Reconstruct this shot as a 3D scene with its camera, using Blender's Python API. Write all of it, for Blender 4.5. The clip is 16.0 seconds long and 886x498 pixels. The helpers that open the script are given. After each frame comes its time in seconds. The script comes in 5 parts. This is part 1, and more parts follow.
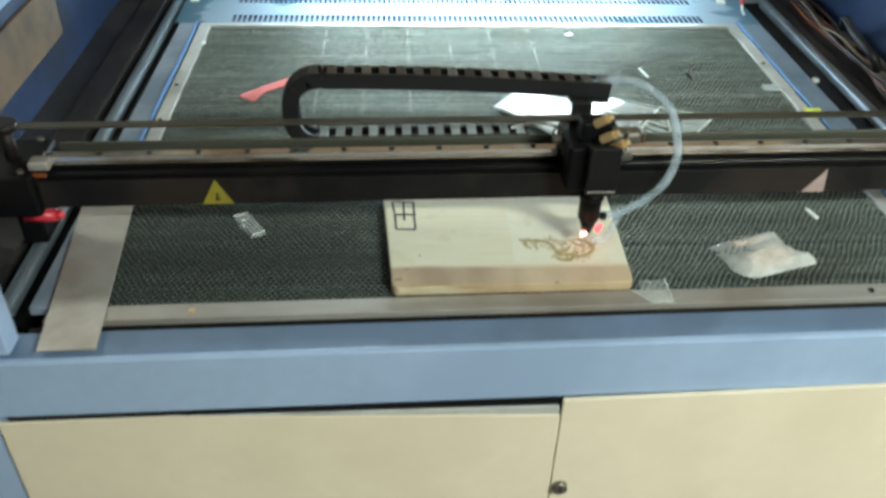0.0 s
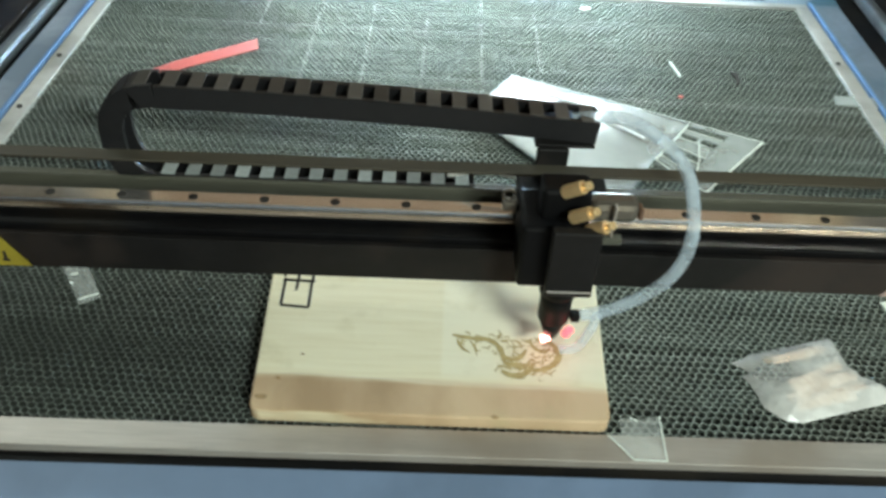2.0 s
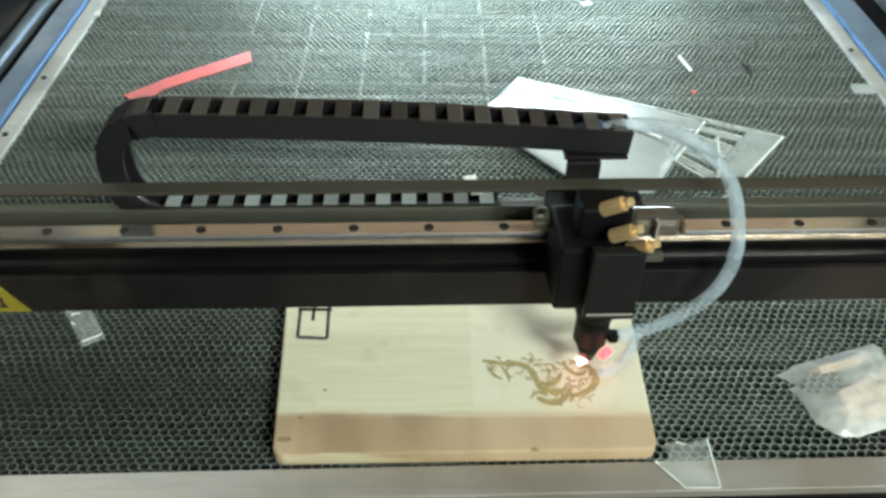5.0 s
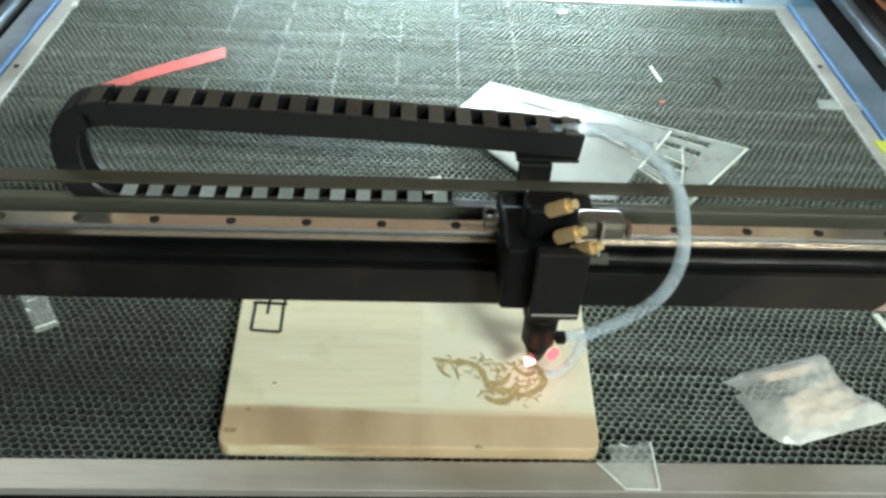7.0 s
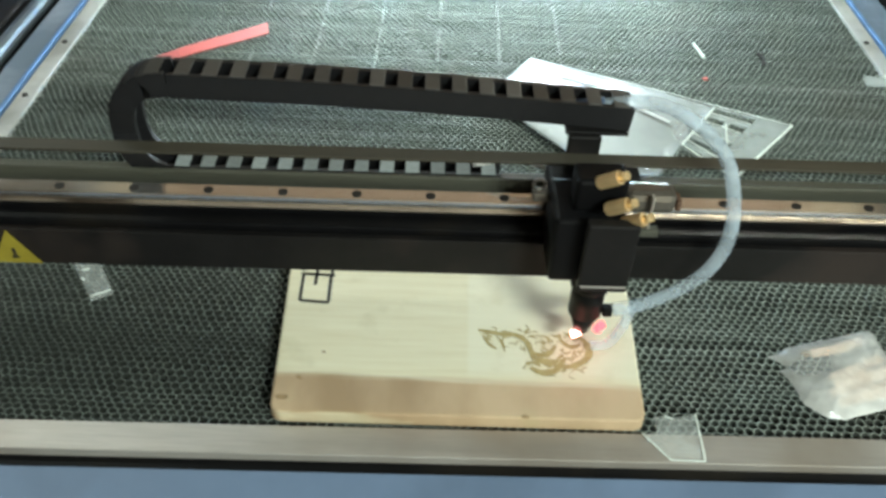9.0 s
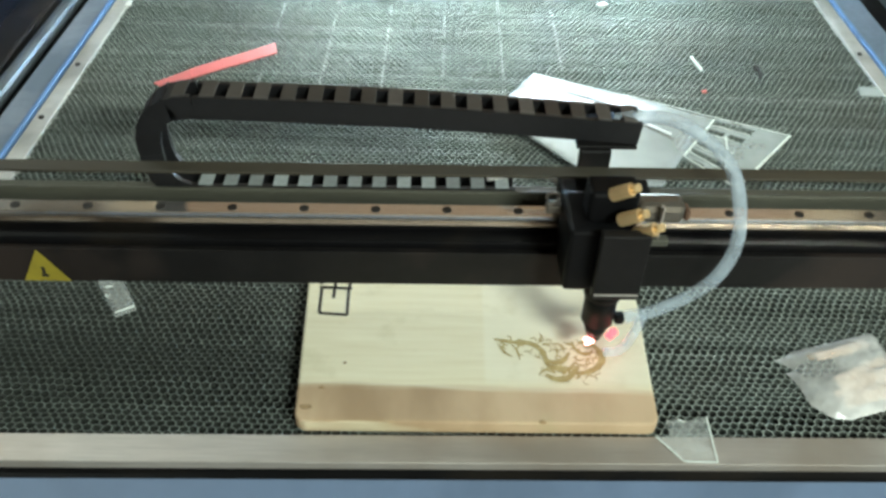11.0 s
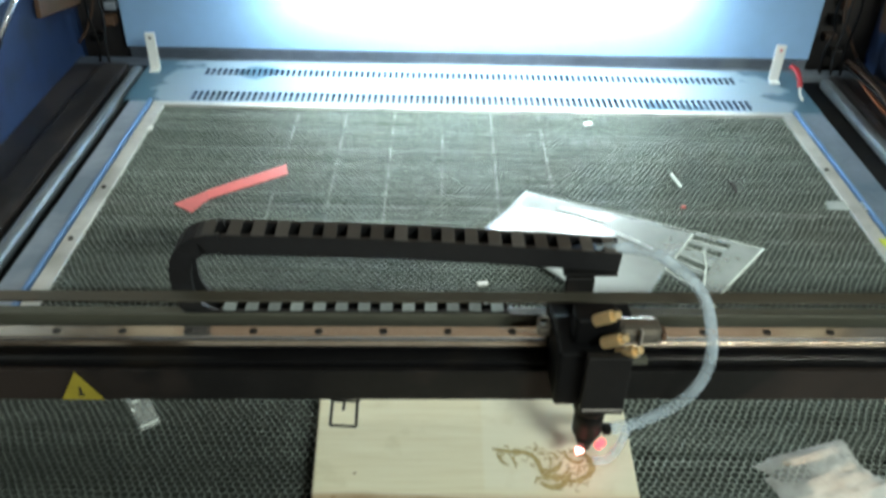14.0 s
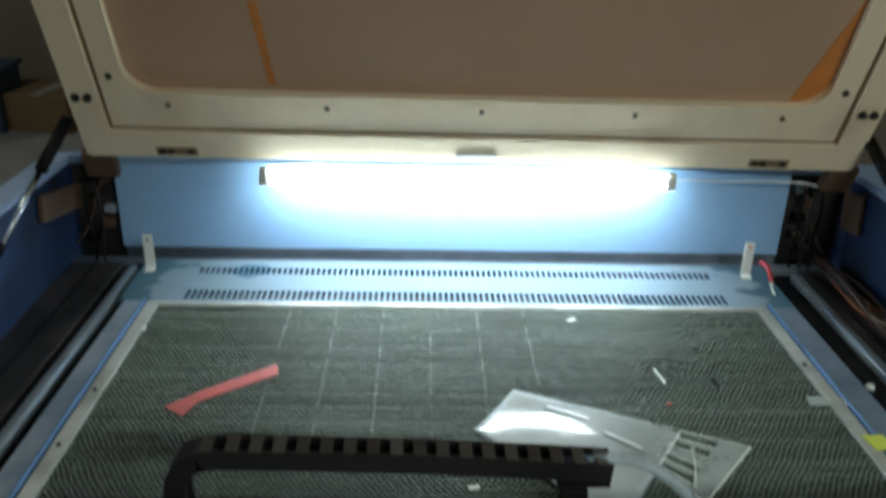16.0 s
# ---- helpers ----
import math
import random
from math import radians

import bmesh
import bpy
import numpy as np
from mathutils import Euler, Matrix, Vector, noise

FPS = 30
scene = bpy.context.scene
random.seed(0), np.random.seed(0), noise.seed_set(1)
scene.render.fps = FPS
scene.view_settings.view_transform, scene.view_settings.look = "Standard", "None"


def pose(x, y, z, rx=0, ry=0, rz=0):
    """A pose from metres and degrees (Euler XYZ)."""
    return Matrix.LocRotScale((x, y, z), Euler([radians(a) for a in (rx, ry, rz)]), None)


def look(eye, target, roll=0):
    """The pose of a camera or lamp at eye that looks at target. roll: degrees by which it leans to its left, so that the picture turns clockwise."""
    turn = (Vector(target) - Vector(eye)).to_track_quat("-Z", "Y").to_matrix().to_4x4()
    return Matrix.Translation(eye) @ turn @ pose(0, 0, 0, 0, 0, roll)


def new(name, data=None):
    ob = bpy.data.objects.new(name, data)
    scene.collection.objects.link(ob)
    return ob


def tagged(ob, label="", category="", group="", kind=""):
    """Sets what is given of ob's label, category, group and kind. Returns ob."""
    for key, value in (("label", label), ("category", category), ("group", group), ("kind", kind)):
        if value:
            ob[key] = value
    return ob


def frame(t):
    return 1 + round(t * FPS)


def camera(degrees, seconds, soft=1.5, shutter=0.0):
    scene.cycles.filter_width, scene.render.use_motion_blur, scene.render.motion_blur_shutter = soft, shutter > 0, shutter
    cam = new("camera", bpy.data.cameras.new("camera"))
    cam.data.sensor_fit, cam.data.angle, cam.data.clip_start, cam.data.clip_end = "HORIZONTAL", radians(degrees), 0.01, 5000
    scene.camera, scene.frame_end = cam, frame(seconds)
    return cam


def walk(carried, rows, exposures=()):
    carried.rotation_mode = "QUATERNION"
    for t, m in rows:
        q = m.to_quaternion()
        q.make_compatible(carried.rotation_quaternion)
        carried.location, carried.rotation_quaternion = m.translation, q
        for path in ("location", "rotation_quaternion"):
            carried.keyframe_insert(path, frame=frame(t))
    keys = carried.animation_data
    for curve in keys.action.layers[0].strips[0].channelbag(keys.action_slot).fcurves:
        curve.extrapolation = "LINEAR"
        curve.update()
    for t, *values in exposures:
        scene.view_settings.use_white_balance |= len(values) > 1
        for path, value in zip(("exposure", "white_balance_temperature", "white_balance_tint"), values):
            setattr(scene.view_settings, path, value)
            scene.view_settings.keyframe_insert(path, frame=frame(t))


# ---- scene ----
from mathutils import geometry

# camera and walk
cam = camera(55.7, 16.0, soft=3.0, shutter=0.5)
PATH = [
    (0, (-0.196, -1.091, 0.806), (-0.089, 0.512, -0.385), 1.6),
    (0.5, (-0.135, -0.957, 0.812), (-0.057, 0.637, -0.394), 2.3),
    (0.7, (-0.100, -0.905, 0.802), (-0.076, 0.649, -0.456), 1.5),
    (1, (-0.075, -0.834, 0.781), (-0.059, 0.68, -0.527), 1.9),
    (1.2, (-0.052, -0.783, 0.773), (-0.043, 0.745, -0.517), 2.7),
    (1.5, (-0.032, -0.716, 0.722), (0.074, 0.801, -0.577), 6.2),
    (2, (-0.022, -0.647, 0.698), (-0.014, 0.863, -0.614), 3.1),
    (2.5, (-0.023, -0.611, 0.688), (-0.031, 0.889, -0.635), 1.3),
    (3, (-0.05, -0.586, 0.689), (-0.061, 0.904, -0.645), -1.8),
    (3.5, (-0.065, -0.582, 0.681), (-0.027, 0.897, -0.664), 0.3),
    (3.7, (-0.071, -0.582, 0.69), (-0.046, 0.915, -0.636), 0.1),
    (5.8, (-0.05, -0.595, 0.681), (-0.011, 0.912, -0.634), 1.7),
    (6, (-0.048, -0.596, 0.682), (-0.015, 0.913, -0.63), 1.8),
    (6.5, (-0.041, -0.598, 0.683), (-0.001, 0.908, -0.633), 2.6),
    (7, (-0.023, -0.601, 0.684), (0.038, 0.911, -0.624), 3.5),
    (7.5, (-0.013, -0.604, 0.682), (0.052, 0.909, -0.625), 3.4),
    (8, (-0.005, -0.608, 0.675), (0.067, 0.87, -0.67), 2.6),
    (8.5, (-0.016, -0.612, 0.677), (0.046, 0.855, -0.681), 3.4),
    (9, (-0.044, -0.614, 0.682), (-0.045, 0.868, -0.662), 2.4),
    (9.5, (-0.053, -0.617, 0.693), (-0.063, 0.885, -0.627), 1.1),
    (10, (-0.057, -0.621, 0.692), (-0.028, 0.847, -0.665), 2.1),
    (10.2, (-0.059, -0.622, 0.696), (-0.048, 0.855, -0.653), 1.7),
    (12.3, (-0.073, -0.671, 0.701), (-0.049, 0.839, -0.61), 2.3),
    (12.5, (-0.068, -0.675, 0.699), (-0.041, 0.812, -0.638), 2.4),
    (13, (-0.066, -0.686, 0.708), (-0.032, 0.825, -0.602), 2.1),
    (13.5, (-0.064, -0.695, 0.73), (-0.063, 0.847, -0.544), 0.5),
    (13.8, (-0.077, -0.690, 0.774), (-0.026, 0.919, -0.413), 1.8),
    (14, (-0.072, -0.683, 0.788), (-0.059, 0.947, -0.371), 1.3),
    (14.5, (-0.073, -0.688, 0.818), (-0.063, 1.04, -0.19), 1.1),
    (15, (-0.073, -0.69, 0.815), (-0.059, 1.018, -0.226), 2.1),
    (15.5, (-0.089, -0.684, 0.839), (-0.065, 1.09, -0.084), 1.9),
    (15.8, (-0.071, -0.689, 0.833), (-0.031, 1.112, -0.035), 1.7),
    (16, (-0.088, -0.694, 0.843), (-0.035, 1.141, 0.048), 1.4),
]
EXPOSURES = [(0.0, -0.14), (0.5, -0.22), (1.0, -0.05), (1.5, -0.08), (2.0, 0.04), (3.0, 0.12), (13.0, 0.15), (13.5, 0.08), (14.2, -0.27), (15.0, -0.66), (16.0, -1.2)]
walk(cam, [(t, look(eye, target, roll)) for t, eye, target, roll in PATH], EXPOSURES)

# world and room light
world = bpy.data.worlds.new("world")
scene.world = world
world.use_nodes = True
world.node_tree.nodes["Background"].inputs[0].default_value = (0.80, 0.88, 1.0, 1)
world.node_tree.nodes["Background"].inputs[1].default_value = 0.05
TUBE_STRENGTH = 170.0
ROOM_WATTS = 190.0


def lamp_area(name, eye, target, size_x, size_y, watts, color):
    data = bpy.data.lights.new(name, "AREA")
    data.shape, data.size, data.size_y, data.energy, data.color = "RECTANGLE", size_x, size_y, watts, color
    ob = new(name, data)
    ob.matrix_world = look(eye, target)
    return ob


# unseen ceiling tubes, added: room light from the front right, weak fill rear left
lamp_area("added_room_light", (1.5, -2.2, 1.93), (1.5, -2.2, 0), 1.2, 0.25, ROOM_WATTS, (0.87, 1.0, 0.92))
lamp_area("added_room_light", (-1.9, 1.2, 1.93), (-1.9, 1.2, 0), 1.2, 0.25, ROOM_WATTS * 0.08, (0.87, 1.0, 0.92))


# ---------------------------------------------------------------- materials
def material(name, color, rough=0.5, metal=0.0, vary=0.15, scale=12.0, bump=0.0, bump_scale=200.0, stretch=(1, 1, 1), second=None,
             stain=None, stain_scale=3.0, stain_low=0.5, stain_high=0.62, random_object=0.0, coat=0.0, spec=0.5):
    m = bpy.data.materials.new(name)
    m.use_nodes = True
    nt = m.node_tree
    n, l = nt.nodes, nt.links
    b = n["Principled BSDF"]
    b.inputs["Roughness"].default_value = rough
    b.inputs["Metallic"].default_value = metal
    b.inputs["Coat Weight"].default_value = coat
    b.inputs["Specular IOR Level"].default_value = spec
    co = n.new("ShaderNodeTexCoord")
    mp = n.new("ShaderNodeMapping")
    mp.inputs["Scale"].default_value = stretch
    l.new(co.outputs["Object"], mp.inputs[0])
    nz = n.new("ShaderNodeTexNoise")
    nz.inputs["Scale"].default_value, nz.inputs["Detail"].default_value = scale, 6
    l.new(mp.outputs[0], nz.inputs["Vector"])
    fine = n.new("ShaderNodeTexNoise")
    fine.inputs["Scale"].default_value, fine.inputs["Detail"].default_value = scale * 9, 4
    l.new(mp.outputs[0], fine.inputs["Vector"])
    mixn = n.new("ShaderNodeMix")
    mixn.inputs[0].default_value = 0.35
    l.new(nz.outputs[0], mixn.inputs[2])
    l.new(fine.outputs[0], mixn.inputs[3])
    ramp = n.new("ShaderNodeValToRGB")
    lo = second or tuple(c * (1 - vary) for c in color)
    hi = color if second else tuple(min(1, c * (1 + vary)) for c in color)
    ramp.color_ramp.elements[0].position, ramp.color_ramp.elements[1].position = 0.35, 0.65
    ramp.color_ramp.elements[0].color = (*lo, 1)
    ramp.color_ramp.elements[1].color = (*hi, 1)
    l.new(mixn.outputs[0], ramp.inputs[0])
    last = ramp.outputs[0]
    if stain:
        st = n.new("ShaderNodeTexNoise")
        st.inputs["Scale"].default_value, st.inputs["Detail"].default_value = stain_scale, 8
        l.new(co.outputs["Object"], st.inputs["Vector"])
        sr = n.new("ShaderNodeMapRange")
        sr.inputs[1].default_value, sr.inputs[2].default_value = stain_low, stain_high
        l.new(st.outputs[0], sr.inputs[0])
        mx = n.new("ShaderNodeMix")
        mx.data_type = "RGBA"
        l.new(sr.outputs[0], mx.inputs[0])
        l.new(last, mx.inputs[6])
        mx.inputs[7].default_value = (*stain, 1)
        last = mx.outputs[2]
    if random_object:
        info = n.new("ShaderNodeObjectInfo")
        hsv = n.new("ShaderNodeHueSaturation")
        rr = n.new("ShaderNodeMapRange")
        rr.inputs[3].default_value, rr.inputs[4].default_value = 1 - random_object, 1 + random_object
        l.new(info.outputs["Random"], rr.inputs[0])
        l.new(rr.outputs[0], hsv.inputs["Value"])
        l.new(last, hsv.inputs["Color"])
        last = hsv.outputs[0]
    l.new(last, b.inputs["Base Color"])
    rv = n.new("ShaderNodeMapRange")
    rv.inputs[3].default_value, rv.inputs[4].default_value = max(0.03, rough - 0.1), min(1, rough + 0.12)
    l.new(mixn.outputs[0], rv.inputs[0])
    l.new(rv.outputs[0], b.inputs["Roughness"])
    if bump:
        bn = n.new("ShaderNodeTexNoise")
        bn.inputs["Scale"].default_value = bump_scale
        l.new(mp.outputs[0], bn.inputs["Vector"])
        bp = n.new("ShaderNodeBump")
        bp.inputs["Strength"].default_value, bp.inputs["Distance"].default_value = bump, 0.001
        l.new(bn.outputs[0], bp.inputs["Height"])
        l.new(bp.outputs[0], b.inputs["Normal"])
    return m


def glass(name, color, rough=0.05, ior=1.45, alpha=1.0, scale=60.0, spread=0.1, warp=0.0, warp_scale=9.0, fade=None):
    """Clear plastic: a mix of straight transparency with a glossy, slightly hazy skin."""
    m = bpy.data.materials.new(name)
    m.use_nodes = True
    nt = m.node_tree
    n, l = nt.nodes, nt.links
    b = n["Principled BSDF"]
    b.inputs["Base Color"].default_value = (*color, 1)
    b.inputs["Roughness"].default_value = rough
    b.inputs["IOR"].default_value = ior
    nz = n.new("ShaderNodeTexNoise")
    co = n.new("ShaderNodeTexCoord")
    l.new(co.outputs["Object"], nz.inputs["Vector"])
    nz.inputs["Scale"].default_value, nz.inputs["Detail"].default_value = scale, 4
    mr = n.new("ShaderNodeMapRange")
    mr.inputs[1].default_value, mr.inputs[2].default_value = 0.3, 0.7
    mr.inputs[3].default_value, mr.inputs[4].default_value = max(0.02, alpha - spread), min(1, alpha + spread)
    l.new(nz.outputs[0], mr.inputs[0])
    cover = mr.outputs[0]
    if fade:
        # milkier up to x = fade[0], clear past fade[1]: paints in the lamp's reflection
        sep = n.new("ShaderNodeSeparateXYZ")
        l.new(co.outputs["Object"], sep.inputs[0])
        ragged = n.new("ShaderNodeMath")
        ragged.operation = "MULTIPLY_ADD"
        ragged.inputs[1].default_value = 0.12
        l.new(nz.outputs[0], ragged.inputs[0])
        l.new(sep.outputs[0], ragged.inputs[2])
        fall = n.new("ShaderNodeMapRange")
        fall.inputs[1].default_value, fall.inputs[2].default_value = fade[0] + 0.06, fade[1] + 0.06
        fall.inputs[3].default_value, fall.inputs[4].default_value = fade[2], -0.14
        l.new(ragged.outputs[0], fall.inputs[0])
        both = n.new("ShaderNodeMath")
        both.operation = "ADD"
        both.use_clamp = True
        l.new(cover, both.inputs[0])
        l.new(fall.outputs[0], both.inputs[1])
        cover = both.outputs[0]
    l.new(cover, b.inputs["Alpha"])
    if warp:
        wave = n.new("ShaderNodeTexNoise")
        wave.inputs["Scale"].default_value, wave.inputs["Detail"].default_value = warp_scale, 2
        l.new(co.outputs["Object"], wave.inputs["Vector"])
        bp = n.new("ShaderNodeBump")
        bp.inputs["Strength"].default_value, bp.inputs["Distance"].default_value = 1.0, warp
        l.new(wave.outputs[0], bp.inputs["Height"])
        l.new(bp.outputs[0], b.inputs["Normal"])
    return m


def glow(name, color, strength):
    m = bpy.data.materials.new(name)
    m.use_nodes = True
    b = m.node_tree.nodes["Principled BSDF"]
    b.inputs["Base Color"].default_value = (*color, 1)
    b.inputs["Emission Color"].default_value = (*color, 1)
    b.inputs["Emission Strength"].default_value = strength
    return m


BLUE_LIGHT = material("pale_blue_enamel", (0.36, 0.47, 0.66), 0.42, vary=0.06, scale=5, bump=0.05, bump_scale=500, stain=(0.30, 0.40, 0.57), stain_scale=2.2)
# a darker copy of the front rail's blue, the ledge's shade in its colour
BLUE_SHELF = material("shaded_blue_enamel", (0.155, 0.22, 0.335), 0.5, vary=0.06, scale=5, stain=(0.13, 0.185, 0.28), stain_scale=6)
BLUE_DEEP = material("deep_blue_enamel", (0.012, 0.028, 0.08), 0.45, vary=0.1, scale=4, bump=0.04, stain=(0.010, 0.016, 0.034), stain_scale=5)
BLUE_BACK = material("back_panel_blue", (0.27, 0.44, 0.68), 0.5, vary=0.05, scale=4, bump=0.03)
CREAM = material("cream_enamel", (0.82, 0.71, 0.54), 0.5, vary=0.04, scale=4, bump=0.06, bump_scale=400, stain=(0.75, 0.645, 0.48), stain_scale=2.5)
CREAM_LID = material("lid_cream_enamel", (0.85, 0.70, 0.50), 0.42, vary=0.05, scale=6, bump=0.06, bump_scale=400, stain=(0.70, 0.55, 0.38), stain_scale=4, stain_low=0.58, stain_high=0.75)
ALU = material("worn_aluminium", (0.48, 0.445, 0.405), 0.44, metal=0.45, vary=0.14, scale=7, stretch=(0.5, 6, 6), stain=(0.36, 0.31, 0.26), stain_scale=4, stain_low=0.46, stain_high=0.66, bump=0.1)
ALU_PALE = material("dusty_aluminium", (0.58, 0.58, 0.55), 0.5, metal=0.4, vary=0.12, scale=9, stain=(0.40, 0.40, 0.37), stain_scale=6)
RAIL_BASE = material("brownish_steel", (0.66, 0.57, 0.48), 0.22, metal=0.85, vary=0.08, scale=10, stretch=(0.3, 2, 2), stain=(0.16, 0.12, 0.09), stain_scale=7)
RAIL = material("ground_steel_rail", (0.88, 0.83, 0.78), 0.17, metal=0.92, vary=0.08, scale=14, stretch=(0.3, 2, 2), stain=(0.50, 0.40, 0.31), stain_scale=6, stain_low=0.52, stain_high=0.70, bump=0.10, bump_scale=25)
GUIDE = material("polished_guide_steel", (0.27, 0.315, 0.345), 0.3, metal=0.65, vary=0.15, scale=9, stretch=(2, 0.4, 2), stain=(0.20, 0.23, 0.26), stain_scale=5)
# a darker, rougher copy of the guide steel for one side
GUIDE_DULL = material("dull_guide_steel", (0.16, 0.175, 0.19), 0.42, metal=0.4, vary=0.2, scale=9, stretch=(2, 0.4, 2), stain=(0.09, 0.095, 0.10), stain_scale=6)
NAVY_GAP = material("navy_gap", (0.012, 0.03, 0.085), 0.5, vary=0.2, scale=12)
PLATE = material("tarnished_plate", (0.47, 0.425, 0.375), 0.42, metal=0.4, vary=0.12, scale=6, stain=(0.34, 0.28, 0.23), stain_scale=5)
CHROME = material("polished_steel", (0.75, 0.77, 0.80), 0.15, metal=1.0, vary=0.05)
BLACK = material("black_anodised", (0.0035, 0.0035, 0.004), 0.5, spec=0.14, vary=0.3, scale=8, stain=(0.009, 0.0075, 0.006), stain_scale=7, bump=0.04)
BLACK_PLATE = material("dull_black_plate", (0.008, 0.0073, 0.007), 0.5, spec=0.24, vary=0.4, scale=10, stain=(0.026, 0.019, 0.016), stain_scale=5)
# paler bar material for the chain's lower run
CHAIN_PALE = material("pale_chain_nylon", (0.23, 0.26, 0.255), 0.55, vary=0.25, scale=30, random_object=0.3)
CHAIN_TOP = material("chain_grey_nylon", (0.058, 0.055, 0.052), 0.36, vary=0.25, scale=30, random_object=0.4)
CHAIN = material("chain_black_nylon", (0.011, 0.011, 0.012), 0.45, spec=0.35, vary=0.25, scale=30)
BELT = material("toothed_belt_rubber", (0.052, 0.046, 0.033), 0.5, vary=0.25, scale=9, stretch=(0.4, 6, 6), stain=(0.15, 0.10, 0.06), stain_scale=5, stain_low=0.6, stain_high=0.75)
GREYGREEN = material("grey_green_rod", (0.085, 0.085, 0.066), 0.42, metal=0.3, vary=0.25, scale=8, stretch=(0.4, 6, 6))
DARK = material("dark_tray", (0.018, 0.018, 0.017), 0.8, vary=0.3, scale=6)
TROUGH = material("greasy_dark_sheet", (0.020, 0.018, 0.018), 0.4, spec=0.4, vary=0.45, scale=9, stain=(0.046, 0.040, 0.038), stain_scale=6, bump=0.2, bump_scale=60)
BRASS = material("brass", (0.80, 0.575, 0.30), 0.36, metal=0.6, vary=0.12)
WHITE_PLASTIC = material("white_plastic", (0.78, 0.78, 0.74), 0.5, vary=0.05)
RED_TAPE = material("red_tape", (0.72, 0.165, 0.15), 0.5, vary=0.08, scale=40, bump=0.15, bump_scale=150)
RED_FOLD = material("red_tape_underside", (0.62, 0.15, 0.14), 0.55, vary=0.1, scale=40)
RED_PLASTIC = material("red_plastic", (0.60, 0.03, 0.05), 0.35, vary=0.1)
YELLOW = material("yellow_sticker", (0.30, 0.24, 0.025), 0.45, vary=0.12, scale=30)
LIME = material("lime_note", (0.70, 0.75, 0.10), 0.6, vary=0.06)
PINK = material("faded_pink_sticker", (0.42, 0.30, 0.27), 0.55, vary=0.12, scale=30)
INK = material("black_marker_ink", (0.015, 0.012, 0.01), 0.6, vary=0.3, scale=200)
BURN = material("burnt_engraving", (0.47, 0.385, 0.17), 0.7, vary=0.3, scale=110, second=(0.30, 0.225, 0.085))
KNOT = material("dark_wood_knot", (0.30, 0.20, 0.10), 0.7, vary=0.3, scale=150)
WIRE_RED = material("red_wire", (0.42, 0.03, 0.04), 0.45, vary=0.2)
WIRE_ORANGE = material("orange_wire", (0.20, 0.055, 0.018), 0.45, vary=0.2)
WIRE_TAN = material("dusty_tan_wire", (0.17, 0.12, 0.07), 0.55, vary=0.3)
WIRE_BROWN = material("brown_wire", (0.06, 0.034, 0.022), 0.5, vary=0.3)
BROWN_BOARD = material("brown_fibreboard", (0.24, 0.155, 0.085), 0.7, vary=0.12, scale=12)
SIDE_BOARD = material("aged_fibreboard", (0.17, 0.105, 0.055), 0.7, vary=0.15, scale=12, stain=(0.09, 0.062, 0.042), stain_scale=6)
FLANGE = material("grey_blue_flange", (0.30, 0.345, 0.41), 0.4, metal=0.2, vary=0.15, scale=7, stain=(0.19, 0.235, 0.29), stain_scale=6)
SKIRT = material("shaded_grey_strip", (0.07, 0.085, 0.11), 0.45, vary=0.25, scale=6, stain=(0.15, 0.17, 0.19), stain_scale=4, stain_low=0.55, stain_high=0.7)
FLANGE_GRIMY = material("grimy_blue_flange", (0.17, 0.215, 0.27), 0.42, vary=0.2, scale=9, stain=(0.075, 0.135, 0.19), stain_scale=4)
BLUE_EDGE = material("scuffed_blue_edge", (0.15, 0.29, 0.54), 0.38, vary=0.15, scale=8, stain=(0.10, 0.17, 0.29), stain_scale=7, stain_low=0.55, stain_high=0.7)
RUST = material("dark_brown_fibre", (0.10, 0.054, 0.032), 0.7, vary=0.2, scale=20)
GREY_TOP = material("grey_bench_top", (0.40, 0.385, 0.38), 0.6, vary=0.1, scale=5, stain=(0.26, 0.245, 0.24), stain_scale=4)
CRATE = material("dark_blue_plastic", (0.04, 0.07, 0.13), 0.5, vary=0.15)
CLEAR = glass("clear_acrylic", (0.75, 0.82, 0.80), 0.06, alpha=0.34, scale=18, spread=0.07)
FILM = glass("crinkled_clear_film", (0.96, 0.95, 0.91), 0.2, alpha=0.47, scale=14, spread=0.24, warp=0.004, warp_scale=60)
THIN_CLEAR = glass("thin_clear_plastic", (0.80, 0.84, 0.80), 0.08, alpha=0.17)
HOSE = glass("milky_air_hose", (0.62, 0.73, 0.82), 0.07, alpha=0.33, scale=38, spread=0.13)
STEEL_DULL = material("dull_steel", (0.20, 0.18, 0.15), 0.35, metal=0.8, vary=0.2)
SMOKED = glass("smoked_brown_acrylic", (0.56, 0.365, 0.245), 0.22, alpha=0.90, scale=3, spread=0.04)
ORANGE_PATCH = material("orange_patch", (0.62, 0.22, 0.05), 0.4, vary=0.15, scale=8)
# one end milkier, the tube's reflection put into the opacity
SHEET_MILKY = glass("acrylic_with_painted_glare", (0.78, 0.84, 0.84), 0.15, ior=1.6, alpha=0.44, scale=9, spread=0.14, warp=0.006, warp_scale=9, fade=(0.12, 0.33, 0.30))
GLINT = material("white_glint_acrylic", (0.92, 0.94, 0.94), 0.32, vary=0.03)
SHEET_EDGE = material("cut_acrylic_edge", (0.80, 0.86, 0.80), 0.3, vary=0.1)
PINE = material("pine_sticks", (0.72, 0.53, 0.39), 0.55, vary=0.2, scale=14, stretch=(3, 30, 30))
